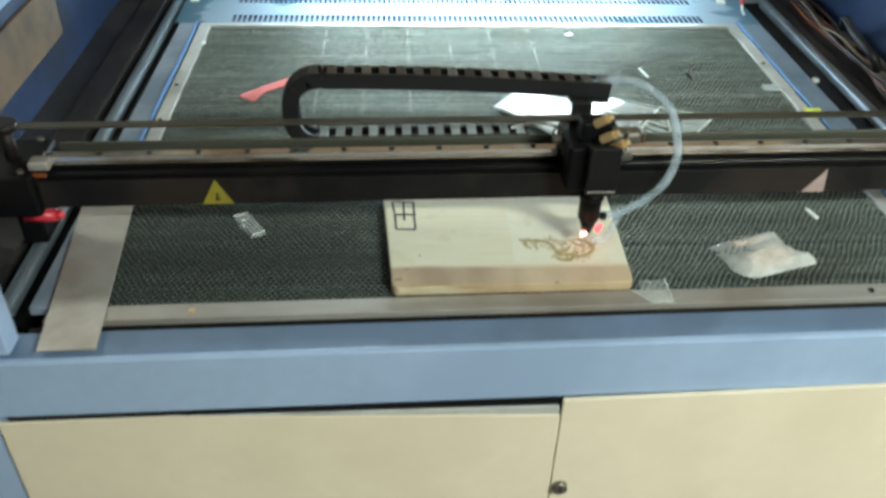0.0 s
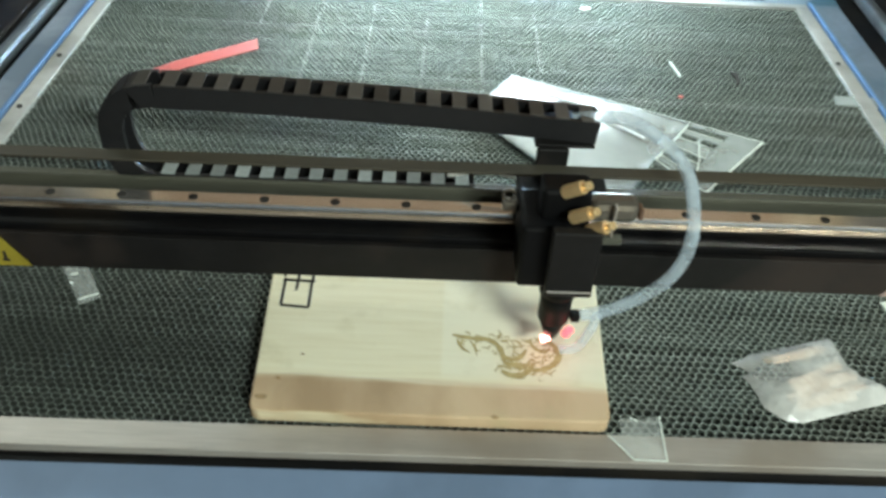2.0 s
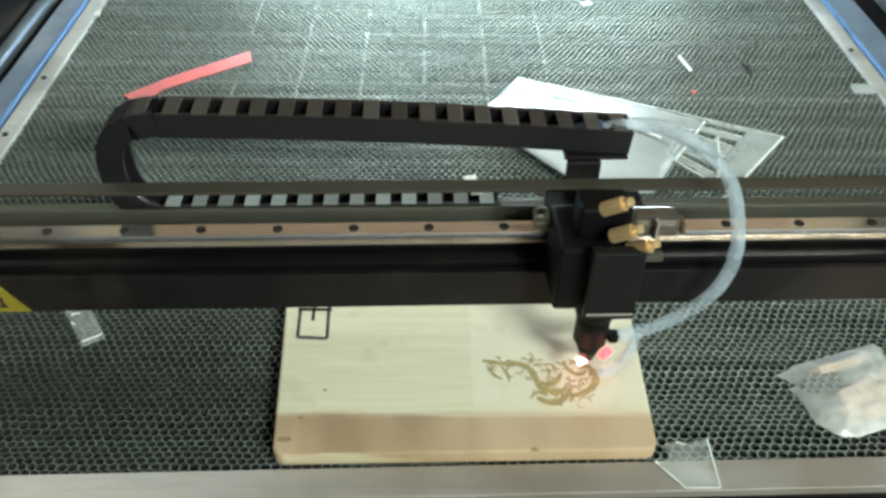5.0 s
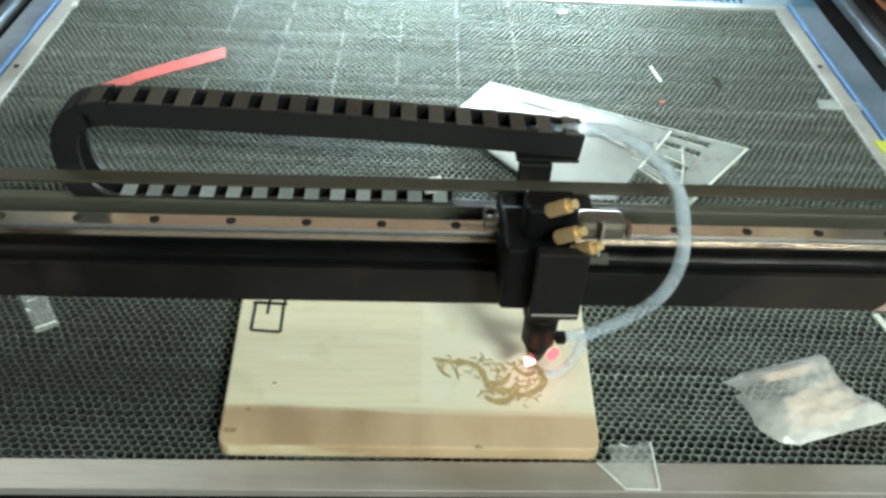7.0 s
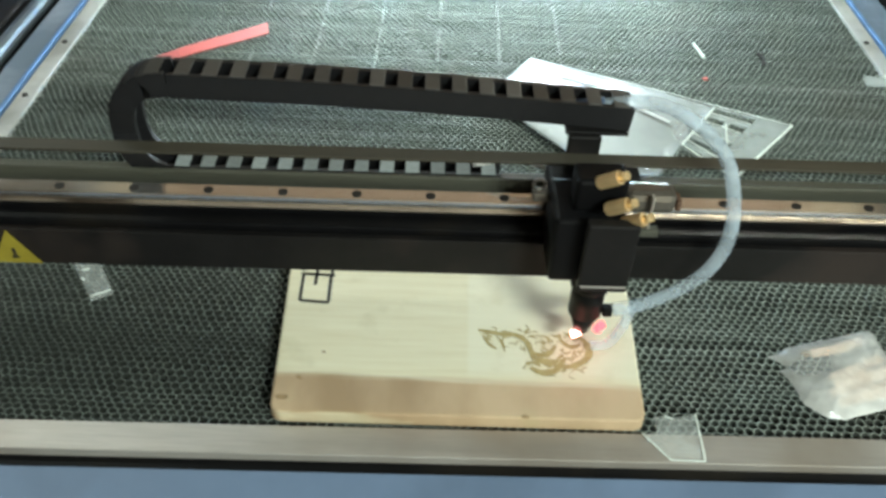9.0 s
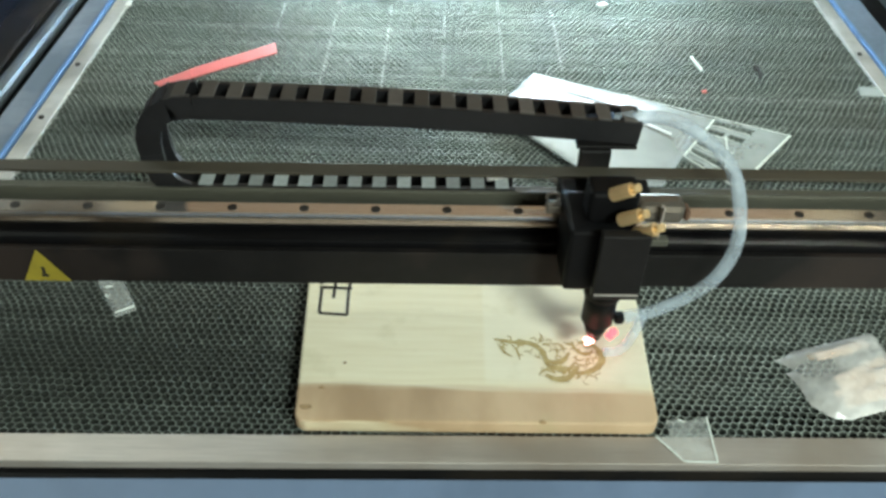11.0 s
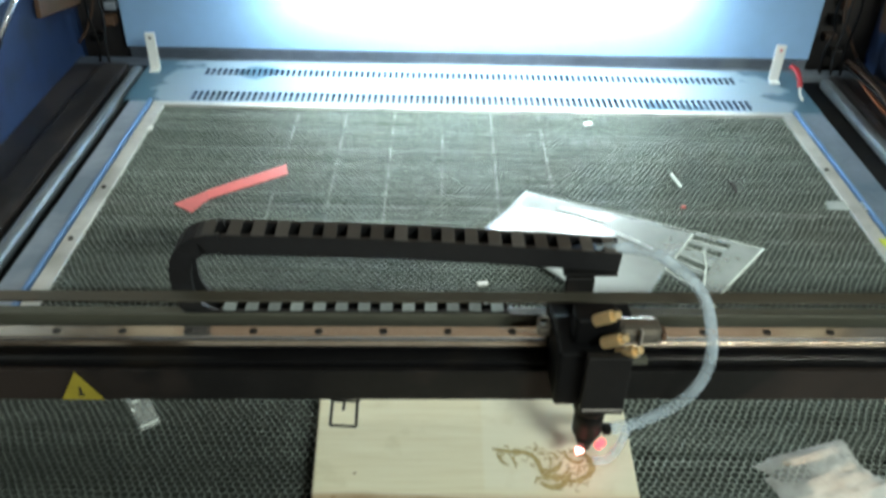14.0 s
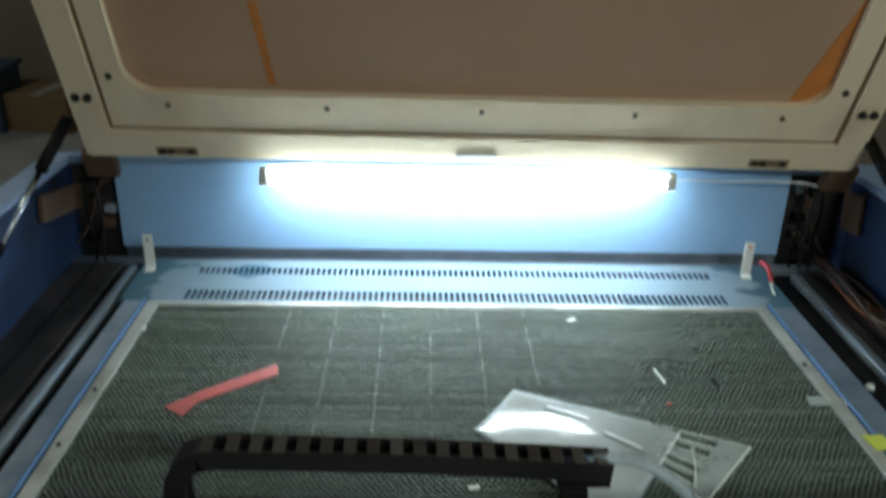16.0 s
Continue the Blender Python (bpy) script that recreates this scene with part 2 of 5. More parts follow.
TUBE_GLOW = glow("lit_fluorescent_tube", (0.80, 0.97, 1.0), TUBE_STRENGTH)
POINTER = glow("red_pointer_glow", (1.0, 0.05, 0.06), 5.0)
SPARK = glow("laser_spark", (1.0, 0.30, 0.26), 12.0)
FIXTURE = glow("ceiling_tube_cover", (1.0, 0.97, 0.9), 3.0)
FLOOR_M = material("workshop_floor", (0.17, 0.15, 0.14), 0.65, vary=0.15, scale=3, stain=(0.10, 0.09, 0.09), stain_scale=1.5)
WALL_M = material("workshop_wall", (0.27, 0.22, 0.18), 0.8, vary=0.06, scale=2)
CEIL_M = material("workshop_ceiling", (0.45, 0.43, 0.40), 0.8, vary=0.04, scale=2)


def wood_material():
    m = bpy.data.materials.new("pale_pine_board")
    m.use_nodes = True
    nt = m.node_tree
    n, l = nt.nodes, nt.links
    b = n["Principled BSDF"]
    b.inputs["Roughness"].default_value = 0.55
    co = n.new("ShaderNodeTexCoord")
    mp = n.new("ShaderNodeMapping")
    mp.inputs["Scale"].default_value = (2.0, 26, 10)
    l.new(co.outputs["Object"], mp.inputs[0])
    grain = n.new("ShaderNodeTexNoise")
    grain.inputs["Scale"].default_value, grain.inputs["Detail"].default_value = 5, 7
    l.new(mp.outputs[0], grain.inputs["Vector"])
    r1 = n.new("ShaderNodeValToRGB")
    r1.color_ramp.elements[0].position, r1.color_ramp.elements[1].position = 0.3, 0.7
    r1.color_ramp.elements[0].color, r1.color_ramp.elements[1].color = (0.67, 0.605, 0.415, 1), (0.735, 0.685, 0.50, 1)
    l.new(grain.outputs[0], r1.inputs[0])
    # the darker heartwood streak along one long edge
    r2 = n.new("ShaderNodeValToRGB")
    r2.color_ramp.elements[0].position, r2.color_ramp.elements[1].position = 0.35, 0.65
    r2.color_ramp.elements[0].color, r2.color_ramp.elements[1].color = (0.35, 0.235, 0.13, 1), (0.55, 0.40, 0.25, 1)
    m2 = n.new("ShaderNodeMapping")
    m2.inputs["Scale"].default_value = (6, 3, 3)
    l.new(co.outputs["Object"], m2.inputs[0])
    blot = n.new("ShaderNodeTexNoise")
    blot.inputs["Scale"].default_value, blot.inputs["Detail"].default_value = 1.6, 5
    l.new(m2.outputs[0], blot.inputs["Vector"])
    l.new(blot.outputs[0], r2.inputs[0])
    sep = n.new("ShaderNodeSeparateXYZ")
    l.new(co.outputs["Object"], sep.inputs[0])
    wob = n.new("ShaderNodeMath")
    wob.operation = "MULTIPLY_ADD"
    wob.inputs[1].default_value = 0.012
    l.new(grain.outputs[0], wob.inputs[0])
    l.new(sep.outputs[1], wob.inputs[2])
    band = n.new("ShaderNodeMapRange")
    band.inputs[1].default_value, band.inputs[2].default_value = -0.067, -0.077
    l.new(wob.outputs[0], band.inputs[0])
    edge = n.new("ShaderNodeMapRange")
    edge.inputs[1].default_value, edge.inputs[2].default_value = -0.121, -0.117
    l.new(wob.outputs[0], edge.inputs[0])
    amount = n.new("ShaderNodeMath")
    amount.operation = "MULTIPLY"
    l.new(band.outputs[0], amount.inputs[0])
    l.new(edge.outputs[0], amount.inputs[1])
    mix = n.new("ShaderNodeMix")
    mix.data_type = "RGBA"
    l.new(amount.outputs[0], mix.inputs[0])
    l.new(r1.outputs[0], mix.inputs[6])
    l.new(r2.outputs[0], mix.inputs[7])
    # a cleaner, paler rectangle where the engraving is made
    gx = n.new("ShaderNodeMapRange")
    gx.inputs[1].default_value, gx.inputs[2].default_value, gx.inputs[4].default_value = -0.016, -0.012, 0.6
    l.new(sep.outputs[0], gx.inputs[0])
    gy = n.new("ShaderNodeMapRange")
    gy.inputs[1].default_value, gy.inputs[2].default_value = -0.066, -0.060
    l.new(wob.outputs[0], gy.inputs[0])
    gm = n.new("ShaderNodeMath")
    gm.operation = "MULTIPLY"
    l.new(gx.outputs[0], gm.inputs[0])
    l.new(gy.outputs[0], gm.inputs[1])
    pale = n.new("ShaderNodeMix")
    pale.data_type = "RGBA"
    l.new(gm.outputs[0], pale.inputs[0])
    l.new(mix.outputs[2], pale.inputs[6])
    pale.inputs[7].default_value = (0.755, 0.725, 0.57, 1)
    mix = pale
    # smudges and small knots
    sm = n.new("ShaderNodeTexNoise")
    sm.inputs["Scale"].default_value, sm.inputs["Detail"].default_value = 22, 5
    l.new(co.outputs["Object"], sm.inputs["Vector"])
    smr = n.new("ShaderNodeMapRange")
    smr.inputs[1].default_value, smr.inputs[2].default_value, smr.inputs[4].default_value = 0.60, 0.82, 0.5
    l.new(sm.outputs[0], smr.inputs[0])
    mix2 = n.new("ShaderNodeMix")
    mix2.data_type = "RGBA"
    l.new(smr.outputs[0], mix2.inputs[0])
    l.new(mix.outputs[2], mix2.inputs[6])
    mix2.inputs[7].default_value = (0.46, 0.40, 0.22, 1)
    l.new(mix2.outputs[2], b.inputs["Base Color"])
    return m


WOOD = wood_material()


def honey_material(name, worn, coated, front_shade, metal, rough):
    """Aluminium foil: streaks along x, brown patches, paler lines every 100 mm, shade painted in front."""
    m = bpy.data.materials.new(name)
    m.use_nodes = True
    nt = m.node_tree
    n, l = nt.nodes, nt.links
    b = n["Principled BSDF"]
    b.inputs["Metallic"].default_value = metal
    b.inputs["Roughness"].default_value = rough
    co = n.new("ShaderNodeTexCoord")

    def noise_at(stretch, scale, detail, lo, hi):
        mp = n.new("ShaderNodeMapping")
        mp.inputs["Scale"].default_value = stretch
        l.new(co.outputs["Object"], mp.inputs[0])
        t = n.new("ShaderNodeTexNoise")
        t.inputs["Scale"].default_value, t.inputs["Detail"].default_value = scale, detail
        l.new(mp.outputs[0], t.inputs["Vector"])
        r = n.new("ShaderNodeMapRange")
        r.inputs[1].default_value, r.inputs[2].default_value = lo, hi
        l.new(t.outputs[0], r.inputs[0])
        return r.outputs[0]

    def blend(fac, a, c):
        x = n.new("ShaderNodeMix")
        x.data_type = "RGBA"
        l.new(fac, x.inputs[0])
        for s, v in ((6, a), (7, c)):
            if isinstance(v, tuple):
                x.inputs[s].default_value = (*v, 1)
            else:
                l.new(v, x.inputs[s])
        return x.outputs[2]

    def calc(op, a, c):
        x = n.new("ShaderNodeMath")
        x.operation = op
        for s, v in ((0, a), (1, c)):
            if isinstance(v, (int, float)):
                x.inputs[s].default_value = v
            else:
                l.new(v, x.inputs[s])
        return x.outputs[0]

    broad = noise_at((0.6, 14, 1), 3.0, 5, 0.35, 0.65)
    row = noise_at((0.35, 42, 1), 2.0, 2, 0.40, 0.60)
    streak = calc("ADD", calc("MULTIPLY", broad, 0.5), calc("MULTIPLY", row, 0.5))
    soot = noise_at((1, 1, 1), 3.2, 6, 0.50, 0.70)
    col = blend(streak, coated, worn)
    col = blend(calc("MULTIPLY", soot, 0.35), col, (0.13, 0.11, 0.085))
    # the front of the bed, where the gantry blocks the tube, painted darker
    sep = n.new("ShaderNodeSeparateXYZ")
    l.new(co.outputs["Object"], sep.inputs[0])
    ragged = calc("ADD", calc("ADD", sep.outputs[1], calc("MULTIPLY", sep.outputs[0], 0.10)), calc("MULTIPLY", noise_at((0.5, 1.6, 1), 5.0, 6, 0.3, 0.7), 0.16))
    dimmed = n.new("ShaderNodeMapRange")
    dimmed.inputs[1].default_value, dimmed.inputs[2].default_value, dimmed.inputs[4].default_value = 0.32, 0.0, front_shade
    l.new(ragged, dimmed.inputs[0])
    col = blend(calc("MULTIPLY", dimmed.outputs[0], noise_at((0.5, 26, 1), 2.2, 4, 0.62, 0.25)), col, (0.022, 0.024, 0.019))
    # a round front-left area, the operator's shade painted into the colour
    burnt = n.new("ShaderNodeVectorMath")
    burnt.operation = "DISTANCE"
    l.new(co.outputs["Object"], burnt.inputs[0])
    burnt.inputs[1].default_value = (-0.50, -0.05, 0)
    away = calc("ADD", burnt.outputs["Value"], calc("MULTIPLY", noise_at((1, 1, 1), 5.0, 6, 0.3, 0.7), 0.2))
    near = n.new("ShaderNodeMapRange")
    near.inputs[1].default_value, near.inputs[2].default_value, near.inputs[4].default_value = 0.74, 0.32, front_shade
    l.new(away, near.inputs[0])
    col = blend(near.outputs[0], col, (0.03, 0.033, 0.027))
    near_line = calc("LESS_THAN", calc("ABSOLUTE", calc("SUBTRACT", calc("FRACT", calc("MULTIPLY", calc("ADD", sep.outputs[0], 1.016), 10.0), 0.0), 0.5), 0.0), 0.022)
    span = calc("MULTIPLY", calc("GREATER_THAN", sep.outputs[1], 0.47), calc("LESS_THAN", calc("ABSOLUTE", calc("ADD", sep.outputs[0], 0.10), 0.0), 0.30))
    patch = noise_at((3, 8, 1), 2.5, 3, 0.40, 0.55)
    lines = calc("MULTIPLY", calc("MULTIPLY", near_line, span), patch)
    cross = calc("MULTIPLY", calc("LESS_THAN", calc("ABSOLUTE", calc("SUBTRACT", sep.outputs[1], 0.548), 0.0), 0.0035), 0.16)
    col = blend(calc("MAXIMUM", calc("MULTIPLY", lines, 0.28), cross), col, (0.75, 0.78, 0.74))
    # each foil strip gets a random brightness that paints in uneven glints
    geo = n.new("ShaderNodeNewGeometry")
    spread = n.new("ShaderNodeMapRange")
    spread.inputs[3].default_value, spread.inputs[4].default_value = 0.76, 1.24
    l.new(geo.outputs["Random Per Island"], spread.inputs[0])
    hsv = n.new("ShaderNodeHueSaturation")
    l.new(spread.outputs[0], hsv.inputs["Value"])
    l.new(col, hsv.inputs["Color"])
    l.new(hsv.outputs[0], b.inputs["Base Color"])
    return m


# two copies of the foil: lighter edges, walls with their shade in the colour
HONEY = honey_material("lit_foil_edge", (0.555, 0.635, 0.57), (0.29, 0.34, 0.295), 0.56, 0.25, 0.58)
HONEY_WALL = honey_material("shaded_foil_wall", (0.165, 0.19, 0.172), (0.078, 0.091, 0.081), 0.92, 0.2, 0.6)


def vent_material():
    """Teal-blue enamel under a whitish dusting that fades out raggedly towards both ends."""
    m = bpy.data.materials.new("dusted_vent_plate")
    m.use_nodes = True
    nt = m.node_tree
    n, l = nt.nodes, nt.links
    b = n["Principled BSDF"]
    b.inputs["Roughness"].default_value = 0.4
    co = n.new("ShaderNodeTexCoord")
    sep = n.new("ShaderNodeSeparateXYZ")
    l.new(co.outputs["Object"], sep.inputs[0])
    ab = n.new("ShaderNodeMath")
    ab.operation = "ABSOLUTE"
    l.new(sep.outputs[0], ab.inputs[0])
    nz = n.new("ShaderNodeTexNoise")
    nz.inputs["Scale"].default_value, nz.inputs["Detail"].default_value = 11, 6
    l.new(co.outputs["Object"], nz.inputs["Vector"])
    ad = n.new("ShaderNodeMath")
    ad.operation = "MULTIPLY_ADD"
    ad.inputs[1].default_value = 0.35
    l.new(nz.outputs[0], ad.inputs[0])
    l.new(ab.outputs[0], ad.inputs[2])
    r = n.new("ShaderNodeMapRange")
    r.inputs[1].default_value, r.inputs[2].default_value = 0.865, 0.84
    l.new(ad.outputs[0], r.inputs[0])
    nz2 = n.new("ShaderNodeTexNoise")
    nz2.inputs["Scale"].default_value, nz2.inputs["Detail"].default_value = 3.3, 5
    l.new(co.outputs["Object"], nz2.inputs["Vector"])
    r2 = n.new("ShaderNodeMapRange")
    r2.inputs[1].default_value, r2.inputs[2].default_value = 0.66, 0.63
    l.new(nz2.outputs[0], r2.inputs[0])
    mu = n.new("ShaderNodeMath")
    mu.operation = "MULTIPLY"
    l.new(r.outputs[0], mu.inputs[0])
    l.new(r2.outputs[0], mu.inputs[1])
    mx = n.new("ShaderNodeMix")
    mx.data_type = "RGBA"
    l.new(mu.outputs[0], mx.inputs[0])
    mx.inputs[6].default_value = (0.06, 0.13, 0.18, 1)
    mx.inputs[7].default_value = (0.23, 0.305, 0.37, 1)
    l.new(mx.outputs[2], b.inputs["Base Color"])
    return m


VENT = vent_material()
# slot walls in a darker blue, the holes' shade put into the colour
SLOT_FLANK = material("slot_shade_blue", (0.02, 0.045, 0.09), 0.5, vary=0.2, scale=20)


# ---------------------------------------------------------------- mesh tools
def box(bm, x0, x1, y0, y1, z0, z1, bevel=0.0, m=None):
    v = [bm.verts.new((x, y, z)) for z in (z0, z1) for y in (y0, y1) for x in (x0, x1)]
    f = [bm.faces.new([v[i] for i in q]) for q in ((0, 2, 3, 1), (4, 5, 7, 6), (0, 1, 5, 4), (2, 6, 7, 3), (0, 4, 6, 2), (1, 3, 7, 5))]
    if bevel:
        es = list({e for q in f for e in q.edges})
        out = bmesh.ops.bevel(bm, geom=es, offset=bevel, segments=2, affect="EDGES", profile=0.5)
        v = list({w for q in out["faces"] for w in q.verts} | {w for w in v if w.is_valid})
    if m:
        bmesh.ops.transform(bm, matrix=m, verts=v)
    return v


def cyl(bm, p0, p1, r0, r1=None, seg=16):
    p0, p1 = Vector(p0), Vector(p1)
    r1 = r0 if r1 is None else r1
    q = (p1 - p0).to_track_quat("Z", "Y").to_matrix()
    rings = []
    for p, r in ((p0, r0), (p1, r1)):
        rings.append([bm.verts.new(p + q @ Vector((r * math.cos(2 * math.pi * i / seg), r * math.sin(2 * math.pi * i / seg), 0))) for i in range(seg)])
    for i in range(seg):
        f = bm.faces.new((rings[0][i], rings[0][(i + 1) % seg], rings[1][(i + 1) % seg], rings[1][i]))
        f.smooth = True
    bm.faces.new(rings[0][::-1])
    bm.faces.new(rings[1])


def smooth_path(pts, n):
    """Points along a Catmull-Rom curve through pts."""
    pts = [Vector(p) for p in pts]
    ext = [2 * pts[0] - pts[1]] + pts + [2 * pts[-1] - pts[-2]]
    out = []
    for k in range(len(pts) - 1):
        a, b, c, d = ext[k:k + 4]
        for j in range(n):
            t = j / n
            out.append(0.5 * ((2 * b) + (c - a) * t + (2 * a - 5 * b + 4 * c - d) * t * t + (3 * b - a - 3 * c + d) * t ** 3))
    return out + [pts[-1]]


def tube(bm, pts, r, seg=10):
    rings = []
    n = len(pts)
    side = None
    for k, p in enumerate(pts):
        d = (pts[min(k + 1, n - 1)] - pts[max(k - 1, 0)]).normalized()
        if side is None:
            side = d.orthogonal().normalized()
        side = (side - d * side.dot(d)).normalized()
        up = d.cross(side)
        rings.append([bm.verts.new(p + r * (math.cos(2 * math.pi * i / seg) * side + math.sin(2 * math.pi * i / seg) * up)) for i in range(seg)])
    for a, b in zip(rings, rings[1:]):
        for i in range(seg):
            f = bm.faces.new((a[i], a[(i + 1) % seg], b[(i + 1) % seg], b[i]))
            f.smooth = True
    bm.faces.new(rings[0][::-1])
    bm.faces.new(rings[-1])


def prism(bm, outline, z0, z1, bevel=0.0):
    lo = [bm.verts.new((x, y, z0)) for x, y in outline]
    hi = [bm.verts.new((x, y, z1)) for x, y in outline]
    n = len(outline)
    fs = [bm.faces.new(lo[::-1]), bm.faces.new(hi)]
    fs += [bm.faces.new((lo[i], lo[(i + 1) % n], hi[(i + 1) % n], hi[i])) for i in range(n)]
    if bevel:
        bmesh.ops.bevel(bm, geom=list({e for f in fs for e in f.edges}), offset=bevel, segments=2, affect="EDGES", profile=0.5)


def ribbon(bm, pts, w, z, h=0.0004):
    """A flat raised stroke along pts (x, y), of width w."""
    n = len(pts)
    rows = []
    for k in range(n):
        a, b = Vector(pts[max(k - 1, 0)]), Vector(pts[min(k + 1, n - 1)])
        d = (b - a).normalized()
        s = Vector((-d.y, d.x)) * w[k] / 2 if isinstance(w, list) else Vector((-d.y, d.x)) * w / 2
        p = Vector(pts[k])
        rows.append([bm.verts.new((*(p + s), z)), bm.verts.new((*(p + s), z + h)), bm.verts.new((*(p - s), z + h)), bm.verts.new((*(p - s), z))])
    for a, b in zip(rows, rows[1:]):
        for i in range(3):
            bm.faces.new((a[i], b[i], b[i + 1], a[i + 1]))


def finish(name, bm, mat):
    bmesh.ops.recalc_face_normals(bm, faces=bm.faces)
    me = bpy.data.meshes.new(name)
    bm.to_mesh(me)
    bm.free()
    me.materials.append(mat)
    return new(name, me)


def part(name, bm, mat, parent, label=""):
    ob = finish(name, bm, mat)
    ob.parent = parent
    return tagged(ob, label)


def empty(name, label, category, at=(0, 0, 0), rz=0.0, group="", kind=""):
    ob = new(name)
    ob.empty_display_size = 0.05
    ob.matrix_basis = pose(*at, 0, 0, rz)
    return tagged(ob, label, category, group, kind)


def single(name, bm, mat, label, category, at=(0, 0, 0), rz=0.0, group="", kind=""):
    ob = finish(name, bm, mat)
    ob.matrix_basis = pose(*at, 0, 0, rz)
    return tagged(ob, label, category, group, kind)


def boxes(*specs, bevel=0.0):
    bm = bmesh.new()
    for s in specs:
        box(bm, *s, bevel=bevel)
    return bm

# ---------------------------------------------------------------- room
single("floor", boxes((-4, 4, -3.5, 4.0, -1.0, -0.9)), FLOOR_M, "dark worn workshop floor", "floor", kind="structure")
single("wall_north", boxes((-4, 4, 3.2, 3.3, -0.9, 2.0)), WALL_M, "dim brownish workshop wall", "wall", kind="structure")
single("wall_south", boxes((-4, 4, -3.6, -3.5, -0.9, 2.0)), WALL_M, "dim brownish workshop wall", "wall", kind="structure")
single("wall_west", boxes((-4.1, -4, -3.5, 3.2, -0.9, 2.0)), WALL_M, "dim brownish workshop wall", "wall", kind="structure")
single("wall_east", boxes((4, 4.1, -3.5, 3.2, -0.9, 2.0)), WALL_M, "dim brownish workshop wall", "wall", kind="structure")
single("ceiling", boxes((-4.1, 4.1, -3.6, 3.3, 2.0, 2.1)), CEIL_M, "plain workshop ceiling", "ceiling", kind="structure")
# housings and glowing covers added around the two unseen room lights
for fx, fy in ((1.5, -2.2), (-1.9, 1.2)):
    fixture = empty("ceiling_light", "lit white tube fixture added on the unseen ceiling", "ceiling light", (fx, fy, 1.94), group="ceiling lights")
    part("housing", boxes((-0.62, 0.62, -0.14, 0.14, 0.02, 0.058), bevel=0.004), WHITE_PLASTIC, fixture)
    part("diffuser", boxes((-0.60, 0.60, -0.12, 0.12, 0.0, 0.018), bevel=0.004), FIXTURE, fixture)

# ---------------------------------------------------------------- machine body
TURN = 1.3  # front frame and gantry are turned to fit the camera's view
machine = empty("laser_engraver_cabinet", "pale blue and cream steel laser engraver cabinet with open lid", "laser engraver")
front = empty("front_frame", "", "", (0, -0.128, 0), TURN)
front.parent = machine
part("front_shelf", boxes((-0.93, 0.95, -0.0945, -0.0435, -0.03, -0.004), bevel=0.002), BLUE_SHELF, front, "blue ledge along the bed, darkened for its shade")
# black strip in place of the dark gap, its shade put into the colour
part("front_gap_fill", boxes((-0.72, 0.75, -0.043, -0.0315, -0.02, -0.006)), BLACK, front, "black strip filling the dark front gap")
part("front_rail", boxes((-0.93, 0.95, -0.108, -0.095, -0.106, -0.001), bevel=0.004), BLUE_LIGHT, front, "pale blue front rail")
part("corner_post", boxes((-0.93, -0.768, -0.110, -0.06, -0.88, -0.1075), bevel=0.004), BLUE_LIGHT, front)
part("corner_post", boxes((0.80, 0.95, -0.110, -0.06, -0.88, -0.1075), bevel=0.004), BLUE_LIGHT, front)


def door_panel(pts, y0, y1):
    bm = bmesh.new()
    a = [bm.verts.new((x, y0, z)) for x, z in pts]
    b = [bm.verts.new((x, y1, z)) for x, z in pts]
    n = len(pts)
    fs = [bm.faces.new(a), bm.faces.new(b[::-1])] + [bm.faces.new((a[i], b[i], b[(i + 1) % n], a[(i + 1) % n])) for i in range(n)]
    bmesh.ops.bevel(bm, geom=list({e for f in fs for e in f.edges}), offset=0.002, segments=2, affect="EDGES", profile=0.5)
    return bm


# the lower door sags a little; a black wedge paints the gap's shade
part("front_door", door_panel([(-0.764, -0.86), (0.0405, -0.865), (0.0405, -0.135), (-0.52, -0.1065), (-0.764, -0.1055)], -0.1175, -0.1140), CREAM, front, "cream door sagging slightly at one end")
door_r = part("front_door", door_panel([(0.0417, -0.86), (0.795, -0.86), (0.795, -0.096), (0.0417, -0.104)], -0.1175, -0.1095), CREAM, front)
bm = bmesh.new()
cyl(bm, (0.056, -0.1177, -0.301), (0.056, -0.1265, -0.301), 0.0125, 0.0115, seg=20)
lock = part("lock", bm, STEEL_DULL, door_r, "round steel lock")
bm = bmesh.new()
box(bm, 0.0545, 0.0575, -0.1277, -0.1267, -0.308, -0.296)
part("keyhole", bm, INK, lock)
part("door_gap", door_panel([(-0.50, -0.1105), (0.0400, -0.1185), (0.0400, -0.1065), (-0.50, -0.1085)], -0.1084, -0.1020), BLACK, front, "black wedge painting the dark gap above the door")
part("seal_strip", door_panel([(-0.50, -0.14), (0.0395, -0.14), (0.0395, -0.1188), (-0.50, -0.1108)], -0.1135, -0.1090), ALU_PALE, front, "thin grey edge strip above the door")
part("inner_panel", boxes((-0.76, 0.79, -0.094, -0.088, -0.86, -0.107)), DARK, front)

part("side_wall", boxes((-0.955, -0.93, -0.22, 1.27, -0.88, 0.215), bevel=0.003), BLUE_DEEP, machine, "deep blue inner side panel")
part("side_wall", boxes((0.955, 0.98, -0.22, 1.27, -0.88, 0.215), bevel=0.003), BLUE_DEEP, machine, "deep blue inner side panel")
part("side_rim", boxes((-0.985, -0.928, -0.20, 1.27, 0.2155, 0.235), bevel=0.003), BLUE_LIGHT, machine)
part("side_rim", boxes((0.95, 1.045, -0.20, 1.27, 0.2155, 0.235), bevel=0.003), BLUE_LIGHT, machine)
